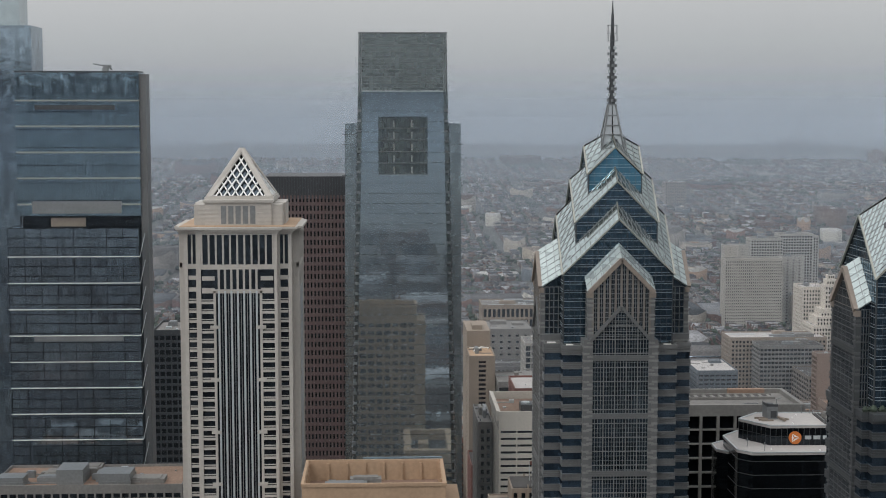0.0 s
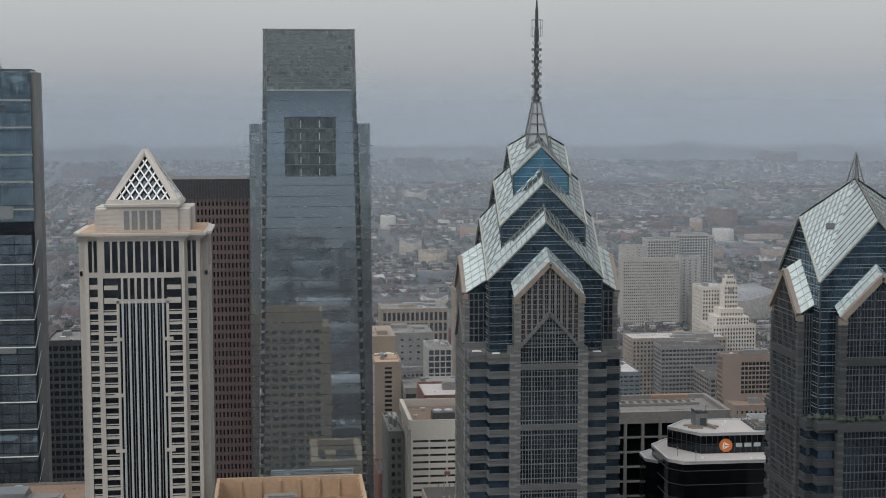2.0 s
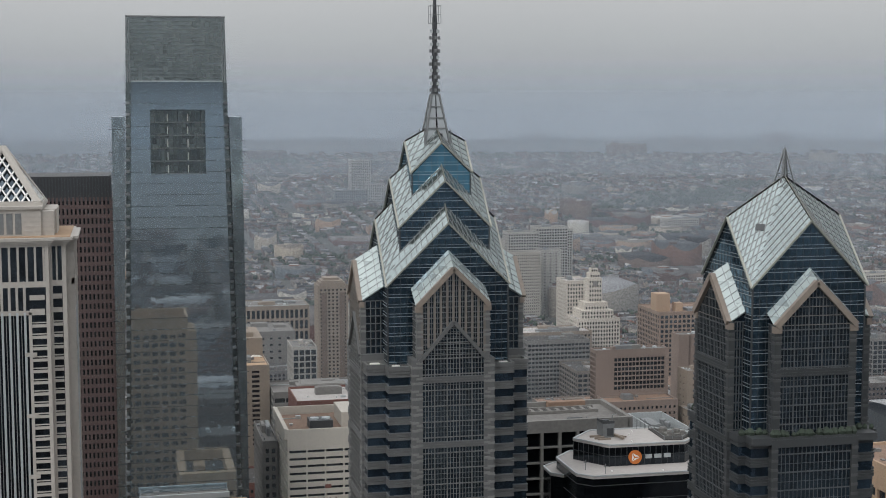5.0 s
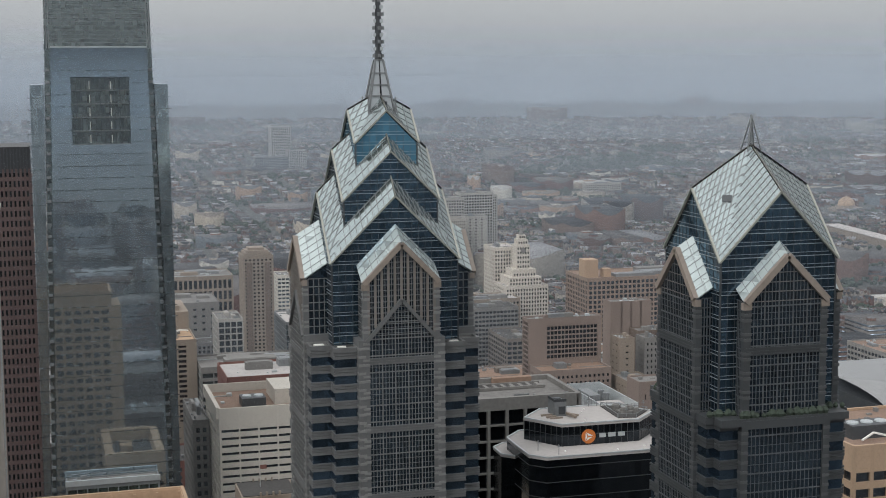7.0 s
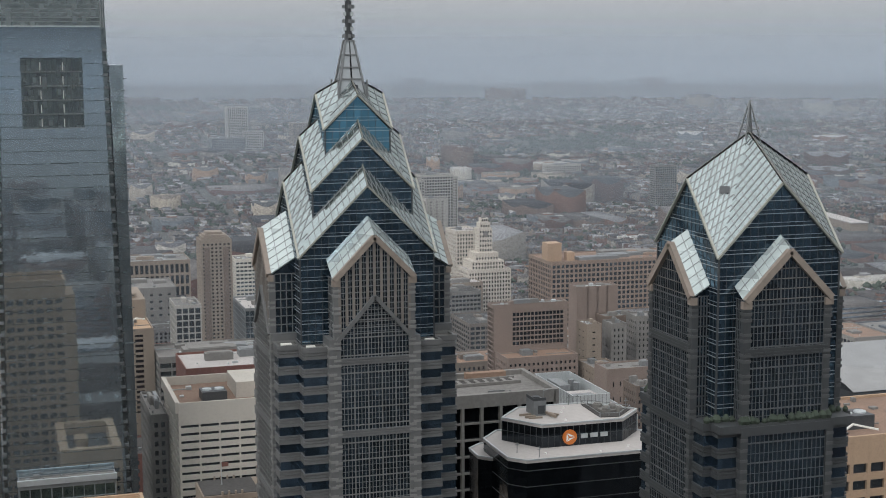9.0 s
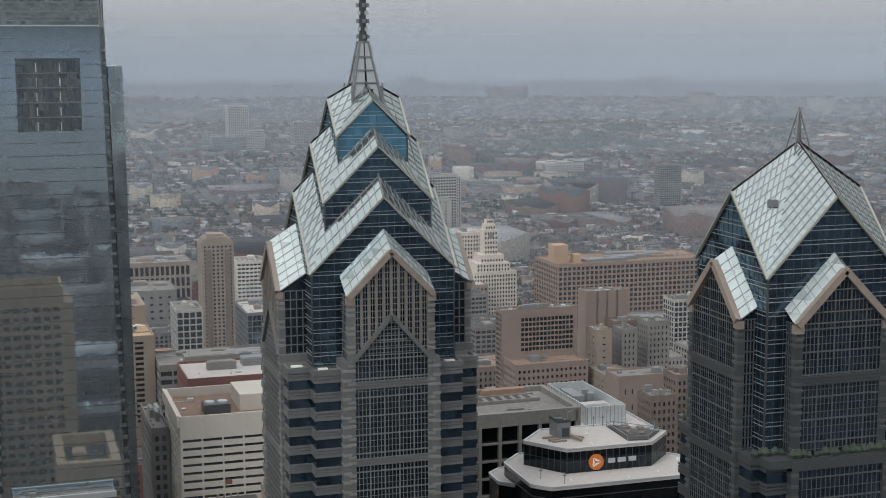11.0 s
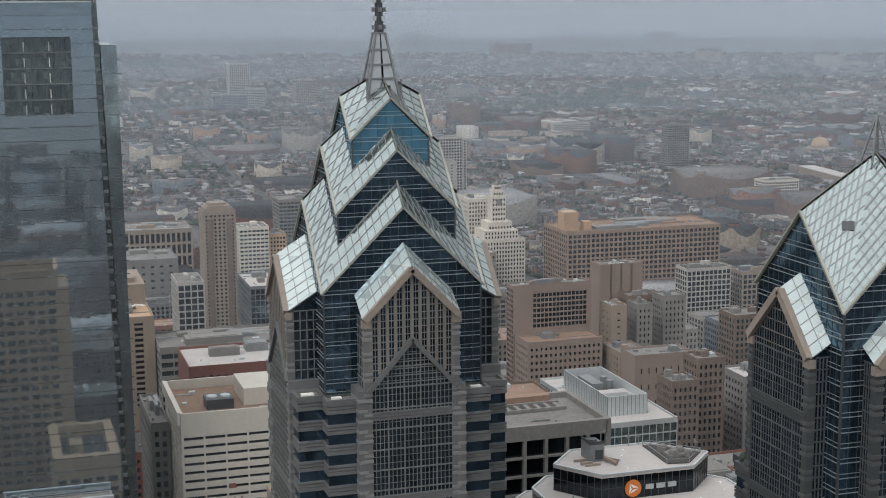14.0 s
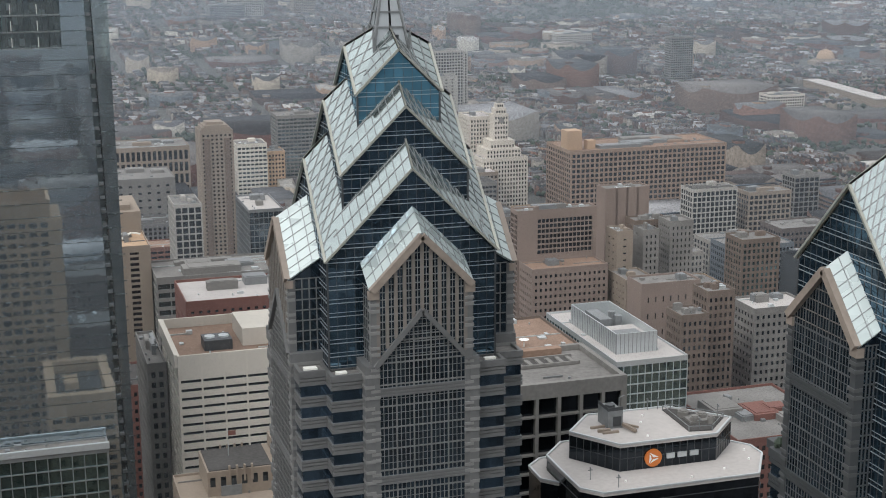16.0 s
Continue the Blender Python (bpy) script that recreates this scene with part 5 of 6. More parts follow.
# white slab hospital and its neighbours
office("white_slab_block", 343, 413, 1300, 1322, 83, FAR_WHITE, "long white slab block with small square windows", 3.6, 2.0, 2.6, 1.5, units=0)
office("white_tower_block", 352, 380, 1340, 1360, 95, FAR_WHITE, "plain white lift tower block", 3.6, 2.8, 9, 6, units=0)
office("pale_slab_block", 399, 441, 1400, 1425, 98, FAR_WHITE, "pale slab block with window grid", 3.6, 1.6, 3.6, 1.4, units=2)
office("pale_slab_block", 441.5, 485, 1420, 1445, 102, FAR_WHITE, "pale slab block with big windows and stepped side", 3.6, 1.4, 3.6, 1.2, units=2)
office("white_annex_block", 421, 448, 1330, 1350, 82, FAR_WHITE, "plain white annex with blank end wall", 3.6, 2.4, 8, 5, units=1)
office("white_school_block", 249, 337, 880, 915, 54.5, CONCRETE_BEIGE, "pale office building with white roof and tan penthouse", 3.8, 1.8, 3.4, 1.5, roof=ROOF_WHITE, units=4, seed=26)
office("grey_school_block", 268, 325, 850, 878, 52, CONCRETE_GREY, "grey block with long window strips", 3.8, 1.8, 3.4, 0.6, roof=ROOF_DARK, units=3, seed=36)
office("white_block", 492, 517, 1500, 1530, 92, FAR_WHITE, "white block with window grid", 3.6, 1.5, 3.4, 1.4, units=2, seed=27)
office("white_block", 897, 947, 1400, 1430, 32, TERRACOTTA, "white gridded concrete block", 3.6, 1.3, 3.6, 1.2, units=2, seed=28)
office("white_slab_block", 948, 1021, 2270, 2290, 37.5, FAR_WHITE, "distant low white slab block", 3.6, 1.6, 4.0, 1.8, units=2, base=12)
office("far_white_tower", 436, 482, 2900, 2940, 133.5, FAR_WHITE, "distant white tower block with window grid", 3.6, 1.5, 4.5, 1.6, units=1)
office("far_dark_block", 392, 466, 2850, 2890, 69, CONCRETE_GREY, "distant dark grey slab block", 3.6, 1.2, 4.5, 0.8, win=GLASS_TECH_LOW, units=1)
office("far_white_block", 467, 511, 2870, 2900, 81, FAR_WHITE, "distant white block beside the tower", 3.6, 1.6, 4.5, 1.6, units=1)
office("far_tan_block", 583, 632, 2900, 2940, 96, CONCRETE_BEIGE, "distant tan apartment block", 3.6, 1.6, 4.5, 1.6, units=1)
office("dark_slab_block", 952, 990, 1800, 1822, 72, CONCRETE_GREY, "distant dark slab block", 3.6, 1.2, 4.0, 0.8, win=GLASS_TECH_LOW, units=2, seed=29)
# domed church
FOOT.append((1245, 1330, 1865, 1925))
dm = thing("domed_church", 1288, 1895, 0, "stone church with a golden tan dome", "church")
part("nave", Shape().box(-26, 26, -14, 14, 0, 15).box(-14, 14, -24, 24, 0, 16), CONCRETE_BEIGE, dm)
dom = Shape()
for i in range(6):
    a0, a1 = math.pi / 2 * i / 6, math.pi / 2 * (i + 1) / 6
    dom.tube(0, 0, 19 + 15 * math.sin(a0), 19 + 15 * math.sin(a1), 15 * math.cos(a0), max(0.3, 15 * math.cos(a1)), 20)
part("dome", dom, CONCRETE_TAN, dm, "golden tan dome")
part("drum", Shape().tube(0, 0, 15, 19, 15.5, 15.5, 20).tube(0, 0, 34, 38, 1.2, 0.4, 8), CONCRETE_BEIGE, dm)
# long pale works beyond the clock tower
FOOT.append((1080, 1160, 1440, 1710))
sd = thing("long_works_shed", 0, 0, 0, "very long low pale shed with flat roof", "shed")
part("wall", Shape().bar((1136, 1690, 5.5), (1106, 1455, 5.5), 26, 11), CONCRETE_BEIGE, sd)
part("roof", Shape().bar((1136, 1691, 11.5), (1106, 1454, 11.5), 27, 1.0), ROOF_WHITE, sd, "pale flat shed roof")
# arena with the bowed white roof
FOOT.append((440, 620, 440, 640))
ar = thing("arched_hall", 530, 560, 0, "long hall with a bowed white roof and dark clerestory band", "hall")
roof = Shape()
prev = None
for i in range(17):
    u = -1 + 2 * i / 16
    yz = (u * 70, 30 + 12 * math.sqrt(max(0.0, 1 - (u * 0.95) ** 2)))
    if prev:
        roof.poly((-70, prev[0], prev[1]), (90, prev[0], prev[1]), (90, yz[0], yz[1]), (-70, yz[0], yz[1]))
    prev = yz
part("roof", roof, ROOF_HALL, ar, "bowed white membrane roof")
part("wall", B(-70, 90, -70, 70, 0, 33), METAL_DARK, ar)
part("side_roof", B(-80, 95, -86, -70, 0, 20), ROOF_HALL, ar)
# tan block beyond the second tower
tb = office("tan_concrete_block", 203, 262, 117, 170, 122, CONCRETE_TAN, "tan concrete block with deep square window bays", 6.2, 2.6, 7.5, 1.4, win=GLASS_BLACK, roof=ROOF_BROWN, units=0, skip=6, proud=1.0, parapet=1.0)
cooling(tb, -14, -10, 121, 9, 5, 5, 3)
part("roof_pipe_run", Shape().bar((-22, -20, 122), (-16, -18, 124), 0.6, 0.6).bar((-16, -18, 124), (-8, -22, 122.4), 0.6, 0.6), METAL_WHITE, tb)
# tan parapet block in the foreground
fb = office("tan_parapet_block", -85.8, -46.6, -12, 15, 157, CONCRETE_TAN, "tan concrete block with ribbed roof parapet", 4, 2.0, 4.5, 1.2, roof=ROOF_BROWN, units=0, parapet=5.5, proud=0.6, skip=5)
ribs = Shape()
for x in steps(-18.8, 18.8, 7):
    ribs.box(x - 0.3, x + 0.3, 12.2, 13.0, 151.4, 156.6)
for y in steps(-12, 12, 4):
    ribs.box(-19.2, -18.4, y - 0.3, y + 0.3, 151.4, 156.6).box(18.4, 19.2, y - 0.3, y + 0.3, 151.4, 156.6)
ribs.box(-19.9, 19.9, -13.8, -13.0, 156.5, 157.4).box(-19.9, 19.9, 13.0, 13.8, 156.5, 157.4).box(-19.9, -19.1, -13.0, 13.0, 156.5, 157.4).box(19.1, 19.9, -13.0, 13.0, 156.5, 157.4)
part("parapet_rib", ribs, CONCRETE_TAN, fb, "tan concrete parapet ribs")
part("roof_plant", Shape().box(-14, -2, -5, 4, 151.4, 153.6).box(-13, -3, -4, 3, 153.6, 154).bar((-12, -7.5, 153.2), (2, -7.5, 153.2), 0.4, 0.4).bar((-12, -6.8, 152.8), (2, -6.8, 152.8), 0.25, 0.25).box(3, 8, -2, 3, 151.4, 152.8), METAL_GREY, fb, "grey roof plant and ducts")
part("low_wing", B(19.6, 24, -13, 13, 0, 150), CONCRETE_TAN, fb)
# glass-fronted block before the slab tower
gf = office("gridded_glass_block", -72, -40, 173.5, 179.5, 116, METAL_GREY, "glass block with pale metal grid and a flat cornice", 4.2, 0.35, 3.6, 0.3, win=GLASS_GREEN, roof=ROOF_GREY, units=0, parapet=0.5, skip=1.0, proud=0.4)
part("cornice", B(-16.3, 16.3, -3.4, -2.4, 114.4, 116.3), METAL_LIGHT, gf)
# foreground flats at the far side of the first tower
fl = office("tan_rooftop_block", -212, -140, 140, 172, 118, CONCRETE_GREY, "grey-tan apartment block with cluttered roof", 3.6, 1.8, 3.2, 0.7, roof=ROOF_BROWN, units=7, seed=31)
for a in ((-12, -2, -12, 0, 117, 122.8), (4, 16, -13, -2, 117, 121.4), (-34, -24, -14, -6, 117, 120.4)):
    part("roof_house", B(*a), METAL_GREY, fl)
part("pool", B(-35.5, -28, -13.6, -9, 117.1, 117.5), GLASS_TEAL, fl, "small turquoise roof pool")
# tan parapeted block seen in the slab tower's glass
tp = office("tan_parapet_block", -54, -29.5, 36, 83, 97, CONCRETE_TAN, "tan concrete block with high parapet and dark roof", 4, 2.0, 4.5, 1.2, roof=ROOF_DARK, units=2, parapet=5.0, proud=0.6, skip=5, seed=61)
part("parapet", band_ring(12.25, 23.5, ((-3.4, 92.2), (0.1, 92.2), (0.1, 97.3), (-3.4, 97.3))), CONCRETE_TAN, tp, "broad tan parapet")
# dark block between towers, ornate block, grey stepped block
office("dark_office_block", -181, -150, 330, 365, 148, METAL_DARK, "tall dark grey office slab", 3.7, 1.3, 3.2, 0.6, win=GLASS_BLACK, units=2, seed=32)
orn = office("ornate_stone_block", -22, 20, 138, 169.5, 105, CONCRETE_BEIGE, "ornate beige stone block with stepped top and flagpole", 4.2, 1.9, 3.0, 1.5, roof=CONCRETE_BEIGE, units=1, parapet=0.6)
tier = part("upper_tier", B(-13, 21, -3.0, 15.2, 104, 112), CONCRETE_BEIGE, orn, "set-back stone upper tier")
part("tier_roof", B(-12.4, 6.0, -2.4, 14.6, 112.0, 112.3), ROOF_DARK, tier, "dark flat roof")
part("tier_block", B(8, 20.8, 3, 15.1, 112, 116), CONCRETE_BEIGE, tier)
wn_ = Shape()
for x in steps(-11.5, 19.5, 10):
    wn_.box(x - 0.75, x + 0.75, -3.06, -2.9, 107.4, 110.2)
part("window_row", wn_, GLASS_DARK, tier)
fn = Shape()
for x in (-6.5, -4.3, -2.1, 0.1):
    fn.box(x - 0.3, x + 0.3, -3.5, -2.6, 108.5, 113.4).box(x - 0.3, x + 0.3, 14.2, 14.8, 112, 113.4)
part("pinnacle_work", fn, CONCRETE_BEIGE, tier)
part("flagpole", Shape().tube(-5, 8, 112.3, 120.5, 0.12, 0.08, 6), METAL_LIGHT, orn)
part("flag", Shape().box(-5, -2.6, 7.95, 8.05, 118.6, 120.1), BRICK_RED, orn, "small red flag")
office("grey_stepped_block", -21.6, -15.2, 235, 275, 120, CONCRETE_GREY, "grey stepped block with rooftop units", 3.7, 1.7, 3.2, 1.2, units=4, seed=33)
office("dark_roofed_block", -15.7, -5, 385, 420, 63, BRICK_RED, "dark red brick block with black roof", 4, 2.0, 4, 1.6, roof=ROOF_DARK, units=1, seed=41)
office("red_brick_block", 1, 44, 305, 340, 121.5, BRICK_RED, "red brick block with pale roof", 3.7, 2.6, 3.4, 1.9, roof=ROOF_WHITE, units=2, seed=34)
office("long_green_block", 1.5, 105, 415, 450, 104, CONCRETE_GREY, "long grey block with green window strips", 4.2, 1.8, 6, 0.6, win=GLASS_GREEN, roof=ROOF_GREY, units=6, seed=35)
office("white_frame_block", 44.7, 63, 700, 735, 80, FAR_WHITE, "white concrete frame block with square dark windows", 4.6, 0.9, 4.6, 0.8, units=3, seed=51)
office("dark_glass_block", 84, 106, 640, 690, 86, METAL_GREY, "dark glass office block with white roof edge", 3.9, 0.5, 3.2, 0.3, win=GLASS_TECH_LOW, roof=ROOF_WHITE, units=3, seed=52)
office("pale_blue_block", 153, 182, 1100, 1130, 53, CONCRETE_WHITE, "pale block with blue-grey window strips", 3.9, 2.0, 4.0, 0.8, win=GLASS_TECH, units=2, seed=53)
office("yellow_brick_block", 183, 200, 1105, 1130, 44, CONCRETE_TAN, "tan brick block beside the pale one", 3.9, 1.9, 3.2, 1.4, units=2, seed=54)
office("blue_grey_block", 202, 242, 1150, 1185, 71, CONCRETE_GREY, "blue-grey office block with long window strips", 3.7, 1.6, 4.0, 0.5, win=GLASS_TECH, units=4, seed=55)
office("colonnaded_hall", 37, 106, 1080, 1130, 58, CONCRETE_BEIGE, "low stone hall with a row of tall openings", 11, 2.6, 5.0, 1.8, roof=ROOF_GREY, units=3, seed=56)
office("flat_roofed_hall", 25, 76, 950, 1005, 53, CONCRETE_GREY, "low grey hall with broad flat roof", 6, 4.2, 9, 5, roof=ROOF_GREY, units=3, seed=57)


# plant and ducts on the two near roofs
rr = random.Random(41)
for i in range(16):
    x, y, w, d, h = -33 + i * 3.1 + rr.uniform(-1, 1), rr.uniform(-13, 10), rr.uniform(0.9, 2.6), rr.uniform(0.8, 2.0), rr.uniform(0.9, 2.8)
    box_ = B(x - w, x + w, y - d, y + d, 117, 117 + h).box(x - w * 0.85, x + w * 0.85, y - d * 0.85, y + d * 0.85, 117 + h, 117.25 + h)
    part("roof_plant", box_, rr.choice((METAL_GREY, CONCRETE_GREY, METAL_LIGHT, METAL_DARK)), fl)
rail = Shape().box(-35, 20, -15.2, -15.1, 118.9, 119.0)
for x in steps(-35, 20, 26):
    rail.box(x - 0.05, x + 0.05, -15.2, -15.1, 118, 119)
part("roof_rail", rail, METAL_GREY, fl)
for y, a, b in ((-4.0, -11, 7), (-2.2, -9, 9), (1.5, -12, 4)):
    part("duct", B(a, b, y - 0.5, y + 0.5, 152.1, 153.0).box(a + 1, a + 1.4, y - 0.4, y + 0.4, 151.5, 152.1).box(b - 1.4, b - 1, y - 0.4, y + 0.4, 151.5, 152.1), METAL_LIGHT, fb)
part("roof_plant", B(-7, 2, 4, 8, 151.5, 154).box(-6, 1, 4.5, 7.5, 154, 154.4), CONCRETE_GREY, fb)


# ---- ground, rows of houses, trees, haze ----
def ground_z(x, y):
    """Flat under the city; far out the land climbs gently to a low ridge."""
    r = np.sqrt((x + 70) ** 2 + (y + 300) ** 2)
    return 150 * np.clip((r - 2300) / 2750, 0, 1.2) ** 1.25


def sheet(name, xs, ys, material):
    X, Y = np.meshgrid(xs, ys)
    Z = ground_z(X, Y)
    v = np.stack([X, Y, Z], -1).reshape(-1, 3)
    nx, ny = len(xs), len(ys)
    i = (np.arange(ny - 1)[:, None] * nx + np.arange(nx - 1)).ravel()
    f = np.stack([i, i + 1, i + nx + 1, i + nx], -1)
    me = bpy.data.meshes.new(name)
    me.from_pydata(v.tolist(), [], f.tolist())
    me.materials.append(material)
    return new(name, me)


GROUND = mat("city_ground", (0.075, 0.075, 0.07), 0.95, vary=0.35, scale=0.02, fine=0.3)
tagged(sheet("ground", np.linspace(-5200, 5200, 105), np.linspace(-5200, 5200, 105), GROUND), "asphalt and earth city ground", "ground", kind="structure")

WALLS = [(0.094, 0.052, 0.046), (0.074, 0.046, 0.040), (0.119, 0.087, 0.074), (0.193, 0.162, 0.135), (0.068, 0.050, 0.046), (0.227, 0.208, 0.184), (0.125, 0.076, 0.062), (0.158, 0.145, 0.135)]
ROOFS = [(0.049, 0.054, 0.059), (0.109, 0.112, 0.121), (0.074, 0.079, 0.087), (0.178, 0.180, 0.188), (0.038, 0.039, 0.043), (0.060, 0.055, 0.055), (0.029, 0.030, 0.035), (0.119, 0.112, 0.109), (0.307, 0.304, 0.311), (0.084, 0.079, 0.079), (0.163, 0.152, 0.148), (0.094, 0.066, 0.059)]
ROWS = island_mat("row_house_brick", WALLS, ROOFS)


def boxes(name, arr, material, label, category):
    """Many closed blocks in one mesh; arr: rows of x0, x1, y0, y1, z0, z1."""
    a = np.asarray(arr, float)
    x = a[:, [0, 1, 1, 0, 0, 1, 1, 0]]
    y = a[:, [2, 2, 3, 3, 2, 2, 3, 3]]
    z = a[:, [4, 4, 4, 4, 5, 5, 5, 5]]
    v = np.stack([x, y, z], -1).reshape(-1, 3)
    q = np.array([(4, 5, 6, 7), (0, 1, 5, 4), (1, 2, 6, 5), (2, 3, 7, 6), (3, 0, 4, 7)])
    f = (np.arange(len(a))[:, None, None] * 8 + q).reshape(-1, 4)
    me = bpy.data.meshes.new(name)
    me.vertices.add(len(v))
    me.vertices.foreach_set("co", v.ravel())
    me.loops.add(f.size)
    me.loops.foreach_set("vertex_index", f.ravel())
    me.polygons.add(len(f))
    me.polygons.foreach_set("loop_start", np.arange(0, f.size, 4))
    me.update(calc_edges=True)
    me.validate()
    me.materials.append(material)
    return tagged(new(name, me), label, category, kind="stuff")


def clear(x0, x1, y0, y1, pad=3):
    return all(x1 < a - pad or x0 > b + pad or y1 < c - pad or y0 > d + pad for a, b, c, d in FOOT)


FOOT += [(-26, 24, -30, 20), (36, 78, -98, -56), (-84, -26, 175, 218), (-252, -152, 186, 228), (-126, -84, 12, 54), (-119, -76, 226, 268)]
rng = random.Random(11)
houses, mids, trees, plots = {}, [], [], []
BX, BY, ST = 118.0, 128.0, 17.0
for bi in range(-26, 40):
    for bj in range(-12, 38):
        x0, y0 = bi * (BX + ST) + 24, bj * (BY + ST) + 292
        cx, cy = x0 + BX / 2, y0 + BY / 2
        dx, dy = cx + 70, cy + 320
        dist = math.hypot(dx, dy)
        if dist > 5000:
            continue
        ang = math.degrees(math.atan2(dx, dy))
        seen = -19 < ang < 39
        if not seen and dist > 1500:
            continue
        z0 = float(ground_z(cx, cy))
        kind = rng.random()
        near = dist < 1500
        if near or not seen:
            # mixed commercial block
            nx, ny = rng.choice(((2, 3), (3, 3), (2, 4), (3, 2)))
            for i in range(nx):
                for j in range(ny):
                    w, d = BX / nx, BY / ny
                    a0, b0 = x0 + i * w + rng.uniform(0, 2), y0 + j * d + rng.uniform(0, 2)
                    a1, b1 = a0 + w * rng.uniform(0.78, 0.97), b0 + d * rng.uniform(0.78, 0.97)
                    if not clear(a0, a1, b0, b1) or rng.random() < 0.12:
                        continue
                    hmax = 15 + 38 * max(0.0, 1 - abs(cy - 350) / 700) * (rng.random() ** 1.6) + rng.uniform(0, 12)
                    if cy < 0:
                        hmax = rng.uniform(20, 75)
                    if cy < 300:
                        hmax *= 1.2
                    mids.append((a0, a1, b0, b1, z0, hmax, seen))
            continue
        if kind < 0.07:
            for _ in range(70):
                trees.append((x0 + rng.uniform(0, BX), y0 + rng.uniform(0, BY), rng.uniform(2.6, 4.8)))
            continue
        if kind < (0.34 if dist < 2300 else 0.2):
            # sheds, schools, works
            n = rng.choice((1, 2, 3))
            for i in range(n):
                a0 = x0 + i * BX / n
                h = rng.uniform(7, 15) if rng.random() < 0.8 else rng.uniform(18, 40)
                d0 = rng.uniform(0, 30)
                houses.setdefault(int(dist // 700), []).append((a0 + 2, a0 + BX / n - 4, y0 + d0, y0 + BY - rng.uniform(0, 40), z0 - 8, z0 + h))
                plots.append(houses[int(dist // 700)][-1][:4])
                if rng.random() < 0.7:
                    houses[int(dist // 700)].append((a0 + 8, a0 + 18, y0 + d0 + 12, y0 + d0 + 22, z0 + h - 0.5, z0 + h + 3))
            for _ in range(10):
                trees.append((x0 + rng.uniform(0, BX), y0 + rng.choice((-6, BY + 4)) + rng.uniform(-3, 3), rng.uniform(2.5, 4.5)))
            continue
        far = dist > 2600
        # rows of houses along inner streets; a gap or a tree here and there
        nrow = 5 if not far else 4
        lanes = steps(0, BY, nrow)[:-1]
        alongx = rng.random() < 0.35
        for lane in lanes:
            u = 0.0
            hh = rng.uniform(7.5, 10.5)
            while u < BX - 5:
                w = rng.uniform(4.6, 6.2) * (1.0 if dist < 1900 else 1.8 if not far else 2.8)
                if rng.random() < 0.10:
                    u += w
                    continue
                dep = rng.uniform(10, 15)
                h = hh + rng.uniform(-0.6, 0.6) + (rng.random() < 0.1) * 3
                l0 = lane + rng.uniform(0, 0.8)
                r = (x0 + u, x0 + u + w - 0.05, y0 + l0, y0 + l0 + dep) if alongx else (x0 + l0 * BX / BY, x0 + l0 * BX / BY + dep, y0 + u * BY / BX, y0 + u * BY / BX + w - 0.05)
                if clear(*r):
                    zz = float(ground_z(r[0], r[2]))
                    houses.setdefault(int(dist // 700), []).append((*r, zz - 4, zz + h))
                    if dist < 2200 and rng.random() < 0.5:
                        mx, my = (r[0] + r[1]) / 2, (r[2] + r[3]) / 2
                        houses[int(dist // 700)].append((mx - 0.8, mx + 0.8, my - 0.8, my + 0.8, zz + h - 0.2, zz + h + 1.4))
                u += w
            for _ in range(rng.randrange(5, 12) if not far else 5):
                tx, ty = x0 + rng.uniform(0, BX), y0 + rng.uniform(0, BY)
                if alongx:
                    ty = y0 + lane + 19 + rng.uniform(-2, 2)
                else:
                    tx = x0 + lane * BX / BY + 18 + rng.uniform(-2, 2)
                trees.append((tx, ty, rng.uniform(2.2, 4.8)))
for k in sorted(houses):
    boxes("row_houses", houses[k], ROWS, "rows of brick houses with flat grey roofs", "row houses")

PALETTE = [mat("weathered_wall", c, 0.85, vary=0.15, rand=0.1) for c in ((0.17, 0.145, 0.125), (0.115, 0.088, 0.078), (0.20, 0.18, 0.16), (0.10, 0.08, 0.072), (0.27, 0.25, 0.225), (0.145, 0.145, 0.145), (0.17, 0.085, 0.065), (0.30, 0.22, 0.15), (0.11, 0.125, 0.14))]
mids.sort(key=lambda m: (not m[6], math.hypot(m[0] + 70, m[2] + 320)))
rest, strips = [], []
for i, (a0, a1, b0, b1, z0, h, seen) in enumerate(mids):
    if seen and i < 170:
        # near blocks, mostly out of view, coloured dark to darken the tower's reflections
        w = rng.choice(PALETTE) if b0 > 180 else rng.choice((PALETTE[1], PALETTE[3], PALETTE[8]))
        roof = rng.choice((ROOF_GREY, ROOF_DARK, ROOF_WHITE, ROOF_BROWN, ROOF_GREY) if b0 > 300 else (ROOF_GREY, ROOF_DARK, ROOF_DARK, ROOF_BROWN, ROOF_DARK))
        office("city_block", a0, a1, b0, b1, h, w, rng.choice(("brick and concrete city block with window rows", "older masonry block with flat roof", "plain mid-rise block with roof plant")), rng.choice((3.6, 4.0, 4.4)), rng.choice((1.5, 1.9, 2.2)), rng.choice((3.0, 3.8, 5.0)), rng.choice((1.0, 1.6, 2.0)), roof=roof, units=rng.randrange(1, 4), seed=i, proud=0.35, group="city blocks", joined=True)
    else:
        rest.append((a0, a1, b0, b1, z0 - 2, z0 + h))
        rest.append((a0 + 4, a0 + 10, b0 + 5, b0 + 12, z0 + h - 0.3, z0 + h + 3))
        z = z0 + 3
        while z < h - 3:
            strips.append((a0 - 0.06, a1 + 0.06, b0 - 0.06, b1 + 0.06, z, z + 1.6))
            z += 3.9
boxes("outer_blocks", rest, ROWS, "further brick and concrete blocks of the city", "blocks")
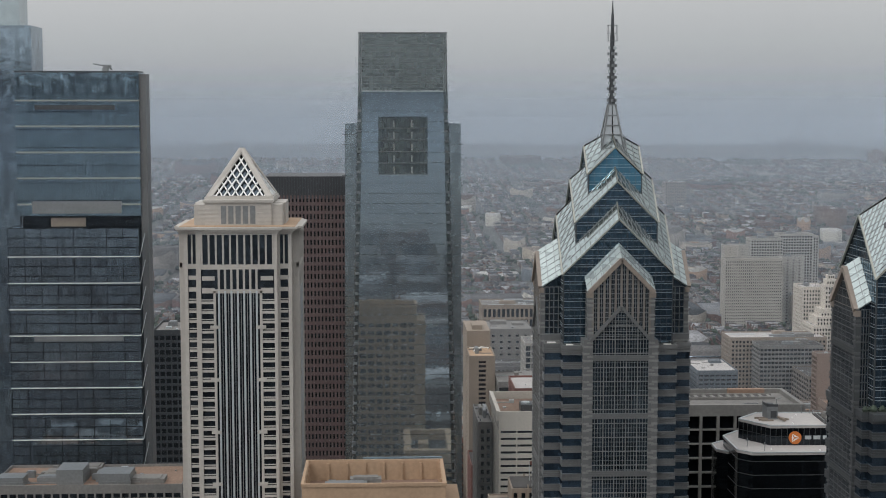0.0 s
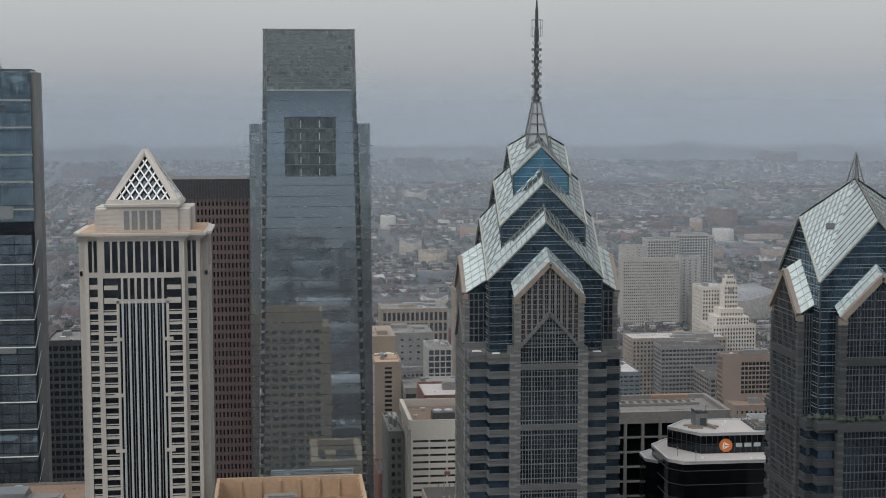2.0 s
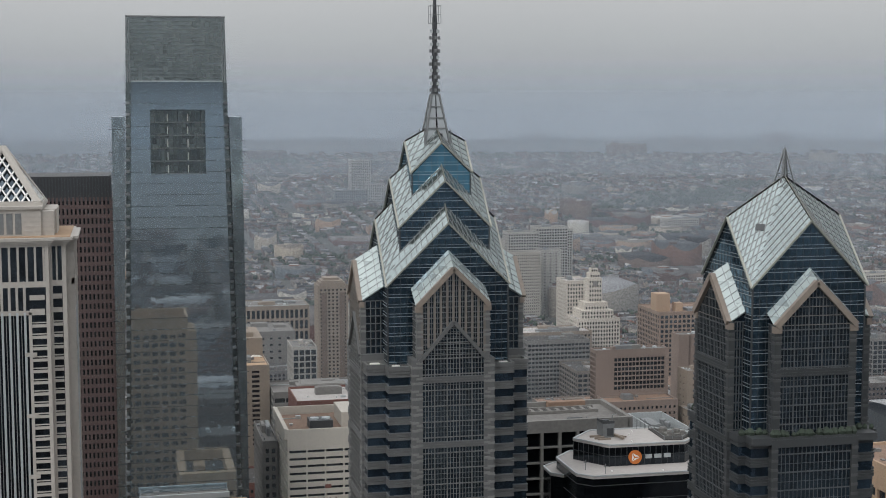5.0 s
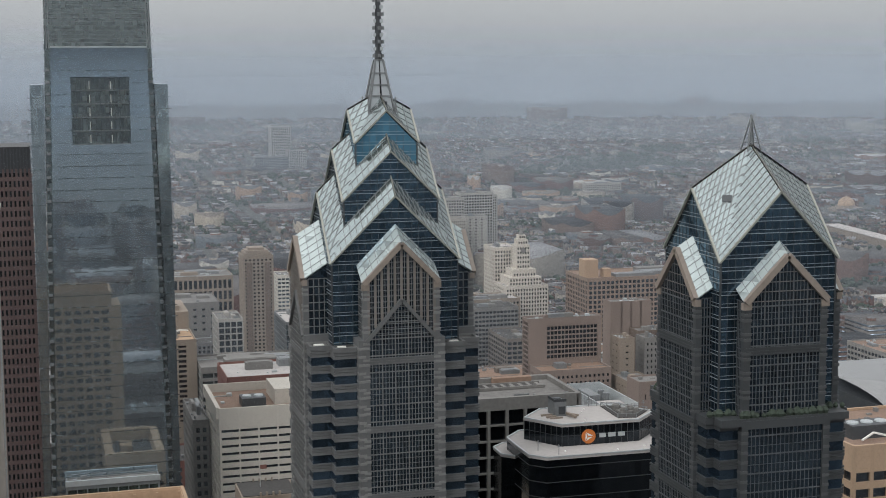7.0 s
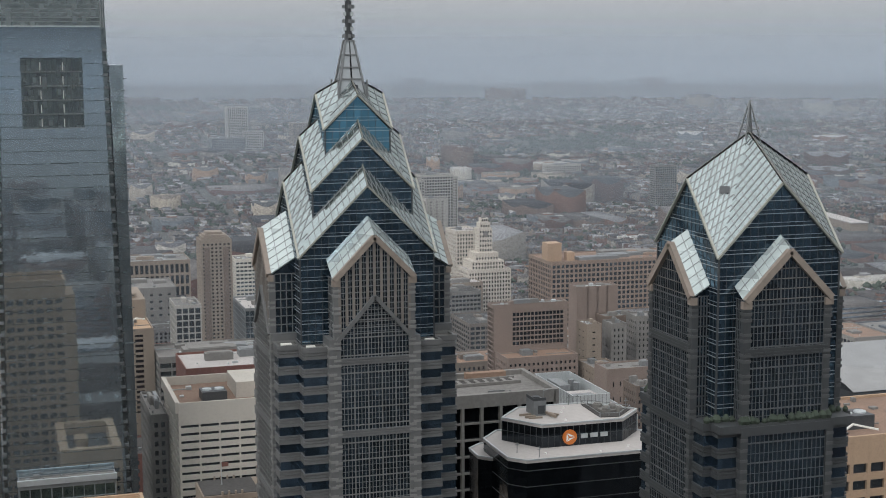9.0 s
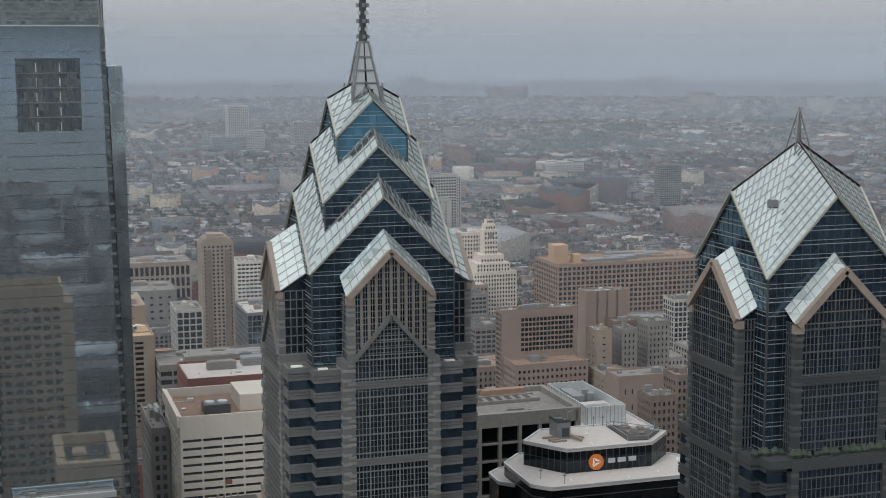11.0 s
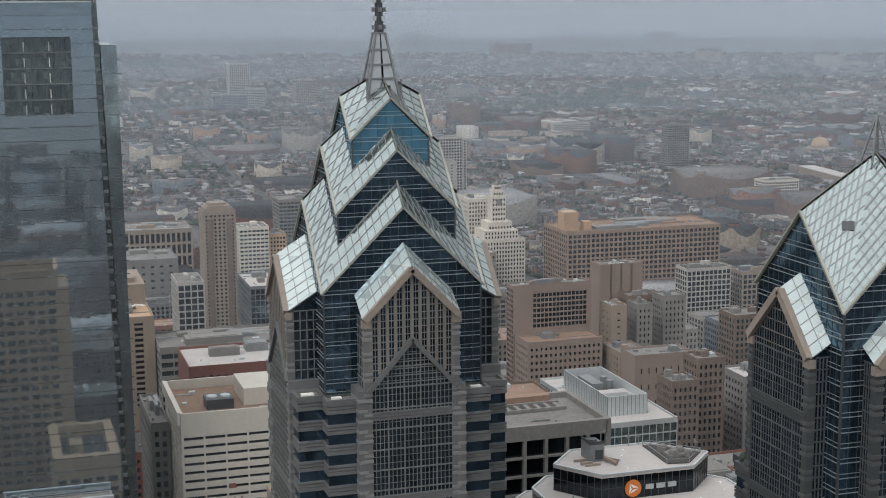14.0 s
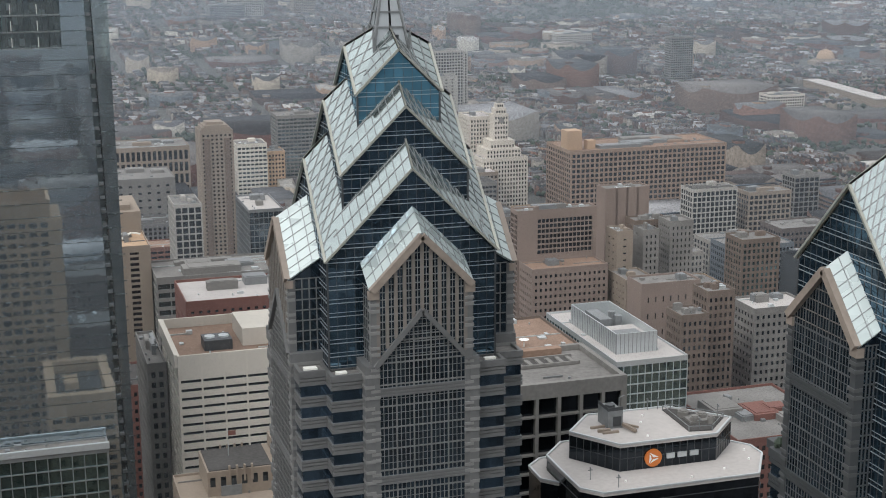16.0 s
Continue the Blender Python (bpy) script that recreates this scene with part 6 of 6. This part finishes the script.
boxes("window_strips", strips, GLASS_DARK, "dark window strips of the further blocks", "windows")


def grove(name, spots, label):
    """Crowns made of several uneven clumps each, and a short trunk."""
    r = random.Random(4)
    ico = bmesh.new()
    bmesh.ops.create_icosphere(ico, subdivisions=1, radius=1)
    base = np.array([v.co[:] for v in ico.verts])
    tri = np.array([[v.index for v in f.verts] for f in ico.faces])
    ico.free()
    vs, fs, k = [], [], 0
    for x, y, s in spots:
        z = float(ground_z(x, y))
        for _ in range(3):
            o = np.array((x + r.uniform(-.6, .6) * s, y + r.uniform(-.6, .6) * s, z + s * r.uniform(1.1, 1.9)))
            jit = 1 + 0.35 * np.sin(base @ np.array((r.uniform(3, 9), r.uniform(3, 9), r.uniform(3, 9))) + r.uniform(0, 6))
            vs.append(base * jit[:, None] * s * np.array((r.uniform(.6, .9), r.uniform(.6, .9), r.uniform(.5, .8))) + o)
            fs.append(tri + k)
            k += len(base)
    v, f = np.concatenate(vs), np.concatenate(fs)
    me = bpy.data.meshes.new(name)
    me.vertices.add(len(v))
    me.vertices.foreach_set("co", v.ravel())
    me.loops.add(f.size)
    me.loops.foreach_set("vertex_index", f.ravel())
    me.polygons.add(len(f))
    me.polygons.foreach_set("loop_start", np.arange(0, f.size, 3))
    me.update(calc_edges=True)
    me.materials.append(LEAF)
    tagged(new(name, me), label, "trees", kind="stuff")


# parks, tree-lined lots and pale works scattered over the far city
r2 = random.Random(23)
for _ in range(260):
    d, a = 1250 + 3300 * r2.random() ** 1.2, radians(r2.uniform(-18, 37))
    cx, cy = -70 + d * math.sin(a), -320 + d * math.cos(a)
    lx, ly = r2.uniform(15, 70), r2.uniform(10, 40)
    for _ in range(int(lx * ly / 26)):
        trees.append((cx + r2.gauss(0, lx * 0.6), cy + r2.gauss(0, ly * 0.6), r2.uniform(2.3, 4.4)))
works = []
for _ in range(170):
    d, a = 1350 + 2100 * r2.random(), radians(r2.uniform(-18, 37))
    cx, cy = -70 + d * math.sin(a), -320 + d * math.cos(a)
    w, l, h = r2.uniform(8, 38), r2.uniform(8, 22), r2.choice((9, 10, 12, 14, 18, 26))
    if clear(cx - w, cx + w, cy - l, cy + l):
        z = float(ground_z(cx, cy))
        works.append((cx - w, cx + w, cy - l, cy + l, z - 5, z + h))
        works.append((cx - w * 0.3, cx + w * 0.2, cy - l * 0.5, cy + l * 0.3, z + h - 0.2, z + h + 2.5))
PALE = island_mat("pale_works", [(0.32, 0.28, 0.23), (0.38, 0.36, 0.32), (0.26, 0.18, 0.13), (0.17, 0.10, 0.08), (0.11, 0.125, 0.14)], [(0.29, 0.28, 0.26), (0.42, 0.41, 0.39), (0.12, 0.12, 0.13), (0.20, 0.18, 0.16), (0.08, 0.085, 0.09), (0.15, 0.15, 0.155)])
boxes("scattered_works", works, PALE, "pale sheds and low works among the houses", "works")
ta = np.array(trees)
free = np.ones(len(ta), bool)
for x0, x1, y0, y1 in [w[:4] for w in works] + plots + FOOT:
    free &= ~((ta[:, 0] > x0 - 6) & (ta[:, 0] < x1 + 6) & (ta[:, 1] > y0 - 9) & (ta[:, 1] < y1 + 6))
trees = [t for t, ok in zip(trees, free) if ok]
grove("street_trees", trees, "dark green street trees among the houses")

# distance haze painted on rings of see-through bluish sheets over the far city
HAZE = bpy.data.materials.new("painted_haze")
HAZE.use_nodes = True
hn, hl = HAZE.node_tree.nodes, HAZE.node_tree.links
hn.clear()
ho = hn.new("ShaderNodeOutputMaterial")
hm = hn.new("ShaderNodeMixShader")
ht = hn.new("ShaderNodeBsdfTransparent")
hd = hn.new("ShaderNodeBsdfDiffuse")
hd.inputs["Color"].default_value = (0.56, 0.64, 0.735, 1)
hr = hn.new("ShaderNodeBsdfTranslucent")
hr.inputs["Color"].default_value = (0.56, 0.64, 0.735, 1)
hmix = hn.new("ShaderNodeMixShader")
hl.new(hd.outputs[0], hmix.inputs[1])
hl.new(hr.outputs[0], hmix.inputs[2])
hg = hn.new("ShaderNodeNewGeometry")
hs = hn.new("ShaderNodeSeparateXYZ")
hl.new(hg.outputs["Position"], hs.inputs[0])
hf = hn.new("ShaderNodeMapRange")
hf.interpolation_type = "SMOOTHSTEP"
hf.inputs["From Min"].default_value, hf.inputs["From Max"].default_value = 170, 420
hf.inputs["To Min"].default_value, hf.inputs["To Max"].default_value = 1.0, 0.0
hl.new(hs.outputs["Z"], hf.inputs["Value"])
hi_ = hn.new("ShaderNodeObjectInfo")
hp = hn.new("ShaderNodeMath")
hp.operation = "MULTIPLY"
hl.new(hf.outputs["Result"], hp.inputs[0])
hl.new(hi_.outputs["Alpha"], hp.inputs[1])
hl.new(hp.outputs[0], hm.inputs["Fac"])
hl.new(ht.outputs[0], hm.inputs[1])
hl.new(hmix.outputs[0], hm.inputs[2])
hl.new(hm.outputs[0], ho.inputs["Surface"])
# each ring's haze opacity is set by hand, heavier farther out
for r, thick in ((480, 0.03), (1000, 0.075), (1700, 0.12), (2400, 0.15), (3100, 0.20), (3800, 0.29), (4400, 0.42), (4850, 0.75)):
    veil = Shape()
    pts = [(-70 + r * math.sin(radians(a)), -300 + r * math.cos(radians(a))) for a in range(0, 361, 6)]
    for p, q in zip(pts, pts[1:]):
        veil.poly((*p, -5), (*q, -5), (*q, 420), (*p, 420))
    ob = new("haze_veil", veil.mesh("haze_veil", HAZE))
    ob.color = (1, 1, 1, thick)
    tagged(ob, "see-through bluish sheet imitating haze over the distant city", "haze", "", "stuff")
